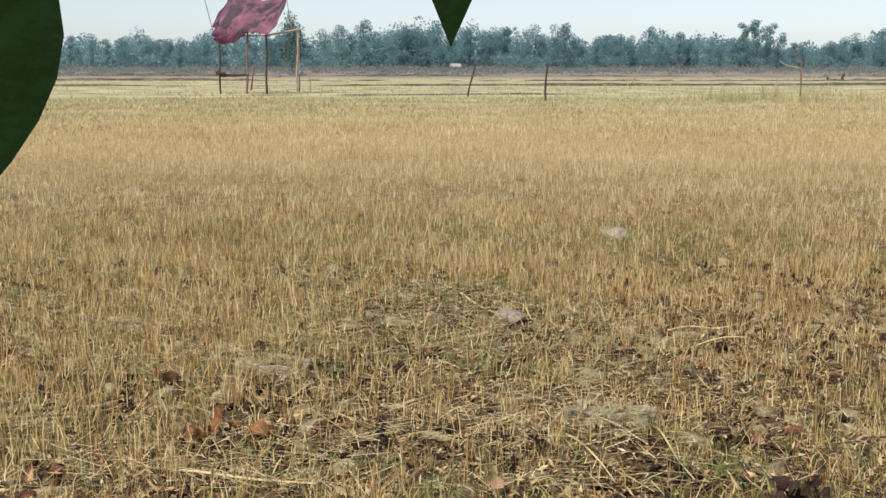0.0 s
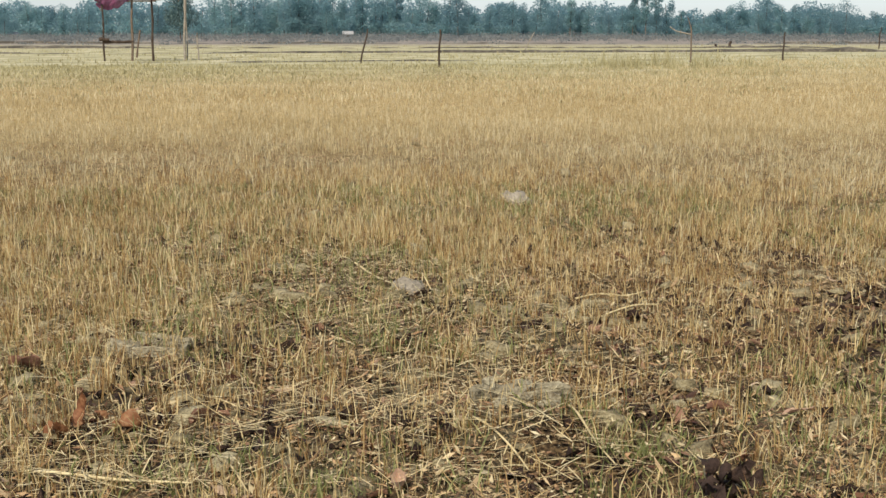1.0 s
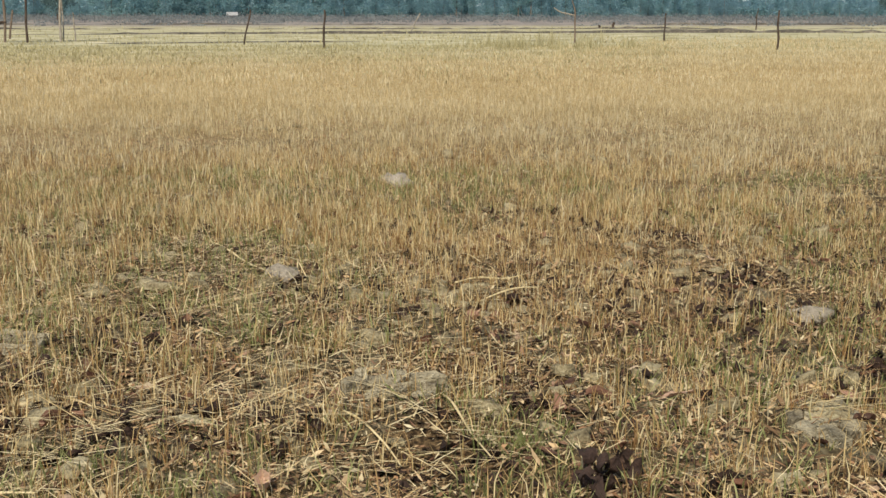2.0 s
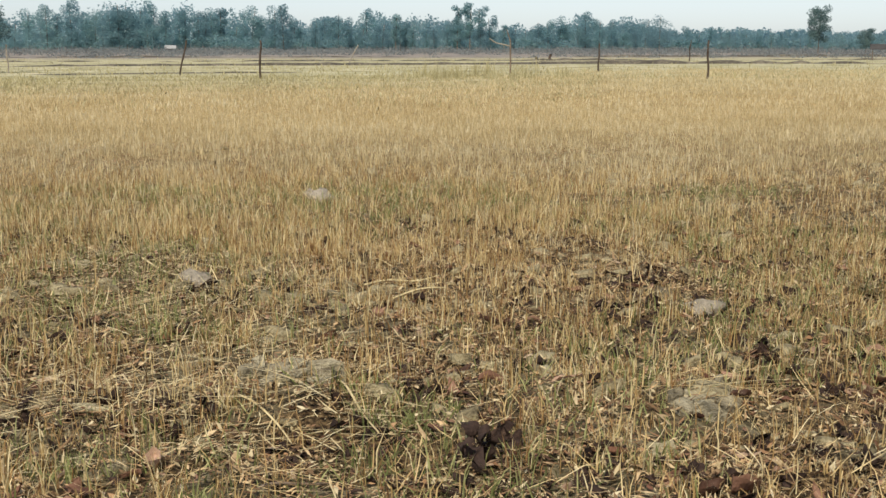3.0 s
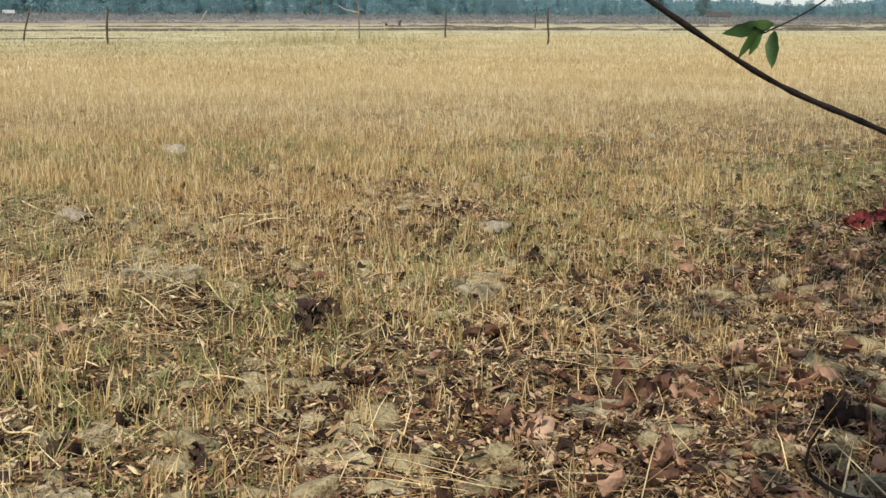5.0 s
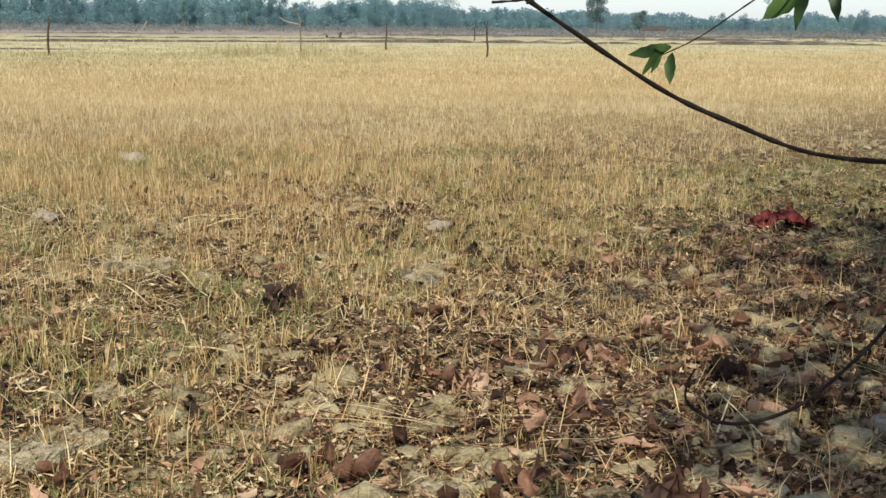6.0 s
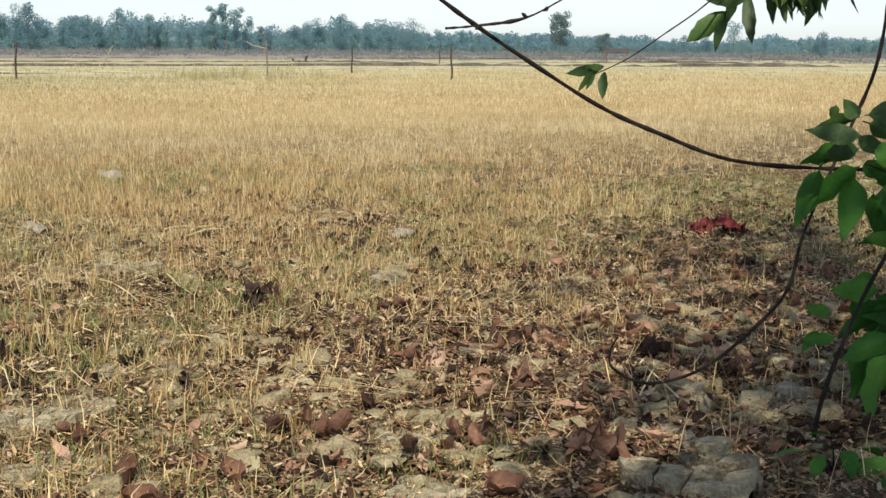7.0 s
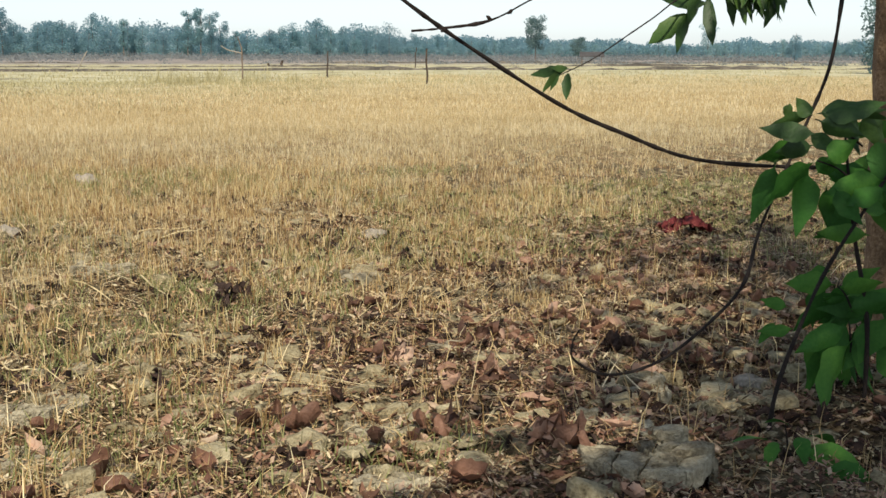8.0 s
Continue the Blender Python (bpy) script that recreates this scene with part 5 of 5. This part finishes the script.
# a large unseen tree, added behind the walk to shade the field's edge
shade_caster = anchor("shade_tree", pose(0.6, -4.6, 0), "unseen large tree added behind the walk to cast shade", "tree")
trunk = tube_mesh("trunk", [(0.6, -4.6, -0.1), (0.55, -4.6, 1.4), (0.5, -4.5, 2.8), (0.3, -4.2, 4.4)], [0.26, 0.2, 0.17, 0.07], M_BARK, 12, 0.12, 23)
trunk.parent, trunk.matrix_parent_inverse = shade_caster, shade_caster.matrix_world.inverted()
ends = []
for k in range(44):
    u, off = -0.7 + 7.7 * (k / 43) ** 1.15, r.uniform(-1.8, 2.4)
    if u < 1.6:                                # thinner towards the open field, to let more sun onto the ground
        off = abs(off + 0.7) - 0.95
    z = r.uniform(4.0, 5.8)
    # limb ends are set back towards the sun from the ground they shade
    shift = z / math.tan(radians(SUN_ELEV))
    ends.append((2.2 + 0.77 * u + 0.64 * off + shift * math.sin(radians(SUN_AZ)), 0.1 + 0.64 * u - 0.77 * off + shift * math.cos(radians(SUN_AZ)), z))
canopy(shade_caster, (0.4, -4.3, 3.6), ends, 46, 0.19, 600, 3.2)

# bare branch that swings across the view, with its side twigs
in_tree(tube_mesh("low_branch", [(5.965, 3.324, 1.021), (5.380, 2.388, 0.865), (4.825, 2.519, 0.917), (4.230, 2.665, 0.931), (3.650, 2.812, 0.986), (3.209, 2.908, 1.142),
                                 (2.866, 2.956, 1.287), (2.421, 2.922, 1.518), (2.135, 2.947, 1.691), (1.896, 2.944, 1.841), (1.714, 3.064, 2.009), (1.415, 3.259, 2.386)],
                  [0.03, 0.017, 0.0125, 0.012, 0.012, 0.0115, 0.0115, 0.011, 0.0105, 0.0105, 0.009, 0.006], M_TWIG, 8, 0.5, 31))
def on_twig(ob, twig):
    ob.parent = twig
    return ob


side_twig = in_tree(tube_mesh("side_twig", [(1.923, 2.903, 1.687), (2.107, 2.890, 1.704), (2.348, 2.853, 1.745), (2.633, 2.883, 1.870), (3.011, 2.877, 2.042), (3.690, 2.934, 2.906), (5.770, 3.259, 3.946)],
                  [0.005, 0.006, 0.0065, 0.0065, 0.008, 0.012, 0.02], M_TWIG, 6, 0.9, 32))
for k, (x, y, z) in enumerate(((2.107, 2.890, 1.704), (2.348, 2.853, 1.745), (2.480, 2.866, 1.800), (2.633, 2.883, 1.870), (2.820, 2.880, 1.955))):
    up = 0.022 if k % 2 else -0.02
    on_twig(tube_mesh("bud", [(x, y, z), (x - 0.012, y, z + up * 0.6), (x - 0.026, y, z + up)], [0.008, 0.010, 0.003], M_TWIG, 6, 0.2, 60 + k), side_twig)
thin_twig = in_tree(tube_mesh("thin_twig", [(2.858, 2.986, 1.463), (3.095, 3.038, 1.546), (3.349, 3.085, 1.674), (3.643, 3.119, 1.839), (3.886, 3.181, 2.025), (4.600, 3.194, 2.906), (5.900, 3.324, 3.556)],
                  [0.003, 0.0035, 0.004, 0.0045, 0.006, 0.01, 0.02], M_TWIG, 6, 0.2, 33))
in_tree(tube_mesh("hanging_shoot", [(4.146, 2.150, 3.072), (3.810, 1.881, 2.008), (3.750, 1.835, 1.840), (3.643, 1.783, 1.514), (3.469, 1.764, 1.192), (3.106, 1.601, 0.795), (2.865, 1.417, 0.581), (2.639, 1.359, 0.436), (2.356, 1.331, 0.299), (2.160, 1.416, 0.240), (2.035, 1.487, 0.298), (2.029, 1.503, 0.368), (2.059, 1.499, 0.427)],
                  [0.012, 0.0085, 0.0085, 0.008, 0.0075, 0.007, 0.007, 0.0065, 0.0065, 0.006, 0.006, 0.005, 0.0035], M_TWIG, 7, 0.3, 34))
r = np.random.RandomState(5)


def blade(p, q, width, roll, curl=0.25):
    """A leaf hanging from p with its tip near q, seen mostly flat from the walk."""
    p, q = Vector(p), Vector(q)
    x = (q - p).normalized()
    n = Vector((0.44, 0.90, 0.0))
    y = n.cross(x).normalized()
    z = x.cross(y)
    m = Matrix((x, y, z)).transposed().to_4x4()
    v, f = leaf_arrays((q - p).length, width, curl, r.uniform(0.15, 0.4), 8, r.uniform(-0.3, 0.3))
    on_twig(mesh_object("leaf", oriented(v, Matrix.Translation(p) @ m @ pose(0, 0, 0, roll, 0, 0)), f, M_LEAF_SHADED, True), thin_twig)


blade((2.891, 2.977, 1.501), (2.678, 3.037, 1.446), 0.066, 15)
blade((2.877, 2.983, 1.495), (2.720, 3.003, 1.373), 0.050, -35)
blade((2.842, 2.996, 1.476), (2.791, 2.966, 1.361), 0.040, 40)
blade((2.897, 2.968, 1.471), (2.848, 2.929, 1.313), 0.060, -10)
blade((2.894, 2.975, 1.501), (2.791, 2.990, 1.489), 0.046, 30)
for p, q, w, roll in (((3.997, 3.206, 1.881), (3.719, 3.305, 1.862), 0.095, 35), ((3.886, 3.248, 1.813), (3.635, 3.300, 1.612), 0.115, 10),
                      ((3.918, 3.236, 1.830), (3.768, 3.226, 1.563), 0.091, -20), ((4.015, 3.204, 1.914), (3.992, 3.123, 1.597), 0.085, 5),
                      ((3.987, 3.224, 1.948), (3.847, 3.221, 1.746), 0.108, -30), ((3.941, 3.246, 1.947), (3.735, 3.300, 1.879), 0.102, 20)):
    blade(p, q, w, roll)
for k in range(50):                            # smaller leaves crowding behind
    t = r.rand()
    p = (4.08 + 0.40 * t + r.randn() * 0.02, 3.17 - 0.17 * t + r.randn() * 0.05, 1.97 + r.rand() * 0.12)
    drop = r.uniform(0.10, 0.27)
    blade(p, (p[0] + r.randn() * 0.05, p[1] + r.randn() * 0.04, p[2] - drop), drop * r.uniform(0.14, 0.30), r.uniform(-60, 60))

shrub = anchor("green_shrub", pose(2.9, 1.1, 0), "young leafy green shrub with thin dark stems", "shrub")


def in_shrub(ob):
    ob.parent = shrub
    ob.matrix_parent_inverse = shrub.matrix_world.inverted()
    return ob


in_shrub(tube_mesh("stem", [(2.71, 1.05, -0.05), (2.751, 1.059, 0.174), (2.877, 1.095, 0.395), (3.099, 1.152, 0.683), (3.415, 1.175, 1.033), (3.676, 1.214, 1.322), (3.8, 1.3, 1.5)],
                   [0.010, 0.0095, 0.009, 0.0085, 0.008, 0.007, 0.004], M_TWIG, 7, 0.25, 41))
in_shrub(tube_mesh("stem", [(3.35, 1.15, -0.05), (3.36, 1.17, 0.4), (3.33, 1.25, 0.8), (3.28, 1.3, 1.3)], [0.012, 0.011, 0.009, 0.004], M_TWIG, 7, 0.25, 42))
r = np.random.RandomState(11)
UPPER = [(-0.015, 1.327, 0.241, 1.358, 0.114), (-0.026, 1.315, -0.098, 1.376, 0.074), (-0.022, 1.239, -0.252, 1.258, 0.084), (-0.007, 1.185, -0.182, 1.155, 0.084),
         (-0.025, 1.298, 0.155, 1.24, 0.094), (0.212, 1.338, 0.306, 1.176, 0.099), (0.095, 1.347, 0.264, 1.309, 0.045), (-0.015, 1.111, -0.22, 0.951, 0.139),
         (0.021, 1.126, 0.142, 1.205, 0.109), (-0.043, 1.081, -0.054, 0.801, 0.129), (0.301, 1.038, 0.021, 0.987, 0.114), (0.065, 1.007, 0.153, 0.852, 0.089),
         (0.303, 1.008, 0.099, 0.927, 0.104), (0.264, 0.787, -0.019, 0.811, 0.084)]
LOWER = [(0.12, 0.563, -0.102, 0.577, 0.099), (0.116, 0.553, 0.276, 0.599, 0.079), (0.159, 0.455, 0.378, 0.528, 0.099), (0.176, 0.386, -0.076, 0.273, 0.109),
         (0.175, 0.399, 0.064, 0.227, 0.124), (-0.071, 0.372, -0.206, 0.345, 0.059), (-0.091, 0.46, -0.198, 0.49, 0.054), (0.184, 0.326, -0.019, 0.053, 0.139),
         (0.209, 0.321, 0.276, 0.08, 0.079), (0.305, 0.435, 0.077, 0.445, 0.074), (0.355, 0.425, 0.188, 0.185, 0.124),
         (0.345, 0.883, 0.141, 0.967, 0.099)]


def pointed_leaf(length, width, curl, fold, twist, wave):
    """A long-pointed leaf along +x on a short stalk, creased along the midrib, with a wavy rim."""
    v, f, rows = [], [], 12
    for i in range(rows + 1):
        t = i / rows
        k = max(0.0, (t - 0.08) / 0.92)
        w = width * 0.56 * math.sin(math.pi * k ** 0.72) ** 0.9 * (1.0 - 0.45 * k ** 2) + width * 0.008
        w *= 1 + 0.07 * math.sin(t * 17 + wave)
        droop = -length * curl * 0.45 * t * t
        for q in (-1, -0.5, 0, 0.5, 1):
            ripple = 0.05 * width * abs(q) * math.sin(t * 14 + q * 2 + wave)
            v.append((length * t * (1 - 0.12 * curl * t), q * w * math.cos(fold), droop + abs(q) * w * math.sin(fold) + q * w * math.sin(twist * t) + ripple))
    for i in range(rows):
        for q in range(4):
            a = i * 5 + q
            f.append((a, a + 5, a + 6, a + 1))
    return np.array(v), f


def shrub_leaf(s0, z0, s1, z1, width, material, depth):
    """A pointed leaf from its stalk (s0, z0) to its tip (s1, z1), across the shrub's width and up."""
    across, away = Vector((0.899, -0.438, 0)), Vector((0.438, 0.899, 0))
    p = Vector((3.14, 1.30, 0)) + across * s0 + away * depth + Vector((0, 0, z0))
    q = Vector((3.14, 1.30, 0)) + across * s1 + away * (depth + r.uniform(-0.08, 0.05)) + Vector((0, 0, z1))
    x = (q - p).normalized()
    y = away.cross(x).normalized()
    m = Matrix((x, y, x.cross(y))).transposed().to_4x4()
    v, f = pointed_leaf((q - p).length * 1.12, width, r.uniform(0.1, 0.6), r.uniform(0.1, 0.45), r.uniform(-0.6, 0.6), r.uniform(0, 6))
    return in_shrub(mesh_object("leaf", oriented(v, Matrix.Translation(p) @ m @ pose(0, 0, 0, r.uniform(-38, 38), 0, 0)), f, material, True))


# upper leaves take the darker copy, as if they stood in shade
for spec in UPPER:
    shrub_leaf(*spec, M_LEAF_SHADED if spec[1] > 1.17 else M_LEAF, r.uniform(-0.06, 0.06))
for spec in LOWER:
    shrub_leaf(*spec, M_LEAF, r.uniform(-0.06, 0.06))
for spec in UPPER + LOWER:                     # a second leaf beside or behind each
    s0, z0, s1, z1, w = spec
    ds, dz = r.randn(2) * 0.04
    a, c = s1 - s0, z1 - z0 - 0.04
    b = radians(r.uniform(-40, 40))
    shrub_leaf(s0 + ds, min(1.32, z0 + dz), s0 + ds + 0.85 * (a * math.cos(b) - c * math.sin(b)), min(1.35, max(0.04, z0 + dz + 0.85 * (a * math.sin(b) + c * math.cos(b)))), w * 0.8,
               M_LEAF_SHADED if z0 > 1.17 else M_LEAF, r.uniform(0.04, 0.16))
for k in range(44):                            # the foliage goes on behind and beside them
    high = r.rand() < 0.5
    s0 = r.uniform(0.16, 0.62)
    z0 = r.uniform(0.95, 1.26) if high else r.uniform(0.2, 0.55)
    a, length = radians(r.uniform(150, 300)), r.uniform(0.16, 0.28)
    shrub_leaf(s0, z0, s0 + math.cos(a) * length, max(0.04, z0 + math.sin(a) * length), length * r.uniform(0.34, 0.48), M_LEAF, r.uniform(0.05, 0.4))
for z, s1 in ((1.30, -0.02), (1.12, 0.0), (0.98, 0.1), (0.56, 0.12), (0.40, 0.18), (0.32, 0.2)):   # leaf stalks back to the stem
    p = Vector((3.14, 1.30, 0)) + Vector((0.899, -0.438, 0)) * s1 + Vector((0, 0, z))
    in_shrub(tube_mesh("leaf_stalk", [p, p.lerp(Vector((3.34, 1.24, z - 0.08)), 0.5), (3.34, 1.24, z - 0.12)], [0.003, 0.004, 0.005], M_TWIG, 6, 0.2, int(z * 100)))

seedling = anchor("seedling", pose(2.58, 0.80, float(ground_height(2.58, 0.80))), "small bright green seedling in the litter", "plant")
r = np.random.RandomState(12)
for x, y, z, turn, length, width in ((-0.02, 0.08, 0.10, 170, 0.17, 0.06), (0.03, -0.10, 0.09, -55, 0.22, 0.12), (0.0, -0.22, 0.06, -70, 0.20, 0.10), (0.06, 0.05, 0.16, 95, 0.12, 0.05),
                                     (0.08, -0.05, 0.14, 10, 0.16, 0.07), (-0.05, 0.0, 0.12, 215, 0.14, 0.06), (0.12, 0.55, 0.05, 175, 0.13, 0.04), (0.05, -0.02, 0.13, -120, 0.15, 0.07)):
    v, f = leaf_arrays(length, width, r.uniform(0.2, 0.7), r.uniform(0.1, 0.35), 8, r.uniform(-0.4, 0.4))
    child(mesh_object("leaf", oriented(v, pose(x, y, z, r.uniform(-25, 45), r.uniform(-15, 25), turn)), f, M_LEAF, True), seedling)
child(tube_mesh("stem", [(0.03, 0.02, -0.03), (0.04, 0.03, 0.08), (0.05, 0.06, 0.16)], [0.005, 0.004, 0.003], M_TWIG, 6, 0.1, 43), seedling)

# twig with two leaves hanging beside the start of the walk
near_twig = anchor("overhanging_twig", pose(0.0, 0.13, 1.9), "overhanging twig with dark green drooping leaves", "twig")


def in_twig(ob):
    ob.parent = near_twig
    ob.matrix_parent_inverse = near_twig.matrix_world.inverted()
    return ob


in_twig(tube_mesh("twig", [(-0.069, 0.12, 1.812), (-0.05, 0.123, 1.86), (0.0, 0.13, 1.88), (0.2, 0.3, 1.98), (1.5, 1.2, 2.7), (4.4, 2.0, 3.3)], [0.001, 0.002, 0.002, 0.003, 0.008, 0.02], M_TWIG, 6, 0.1, 51))
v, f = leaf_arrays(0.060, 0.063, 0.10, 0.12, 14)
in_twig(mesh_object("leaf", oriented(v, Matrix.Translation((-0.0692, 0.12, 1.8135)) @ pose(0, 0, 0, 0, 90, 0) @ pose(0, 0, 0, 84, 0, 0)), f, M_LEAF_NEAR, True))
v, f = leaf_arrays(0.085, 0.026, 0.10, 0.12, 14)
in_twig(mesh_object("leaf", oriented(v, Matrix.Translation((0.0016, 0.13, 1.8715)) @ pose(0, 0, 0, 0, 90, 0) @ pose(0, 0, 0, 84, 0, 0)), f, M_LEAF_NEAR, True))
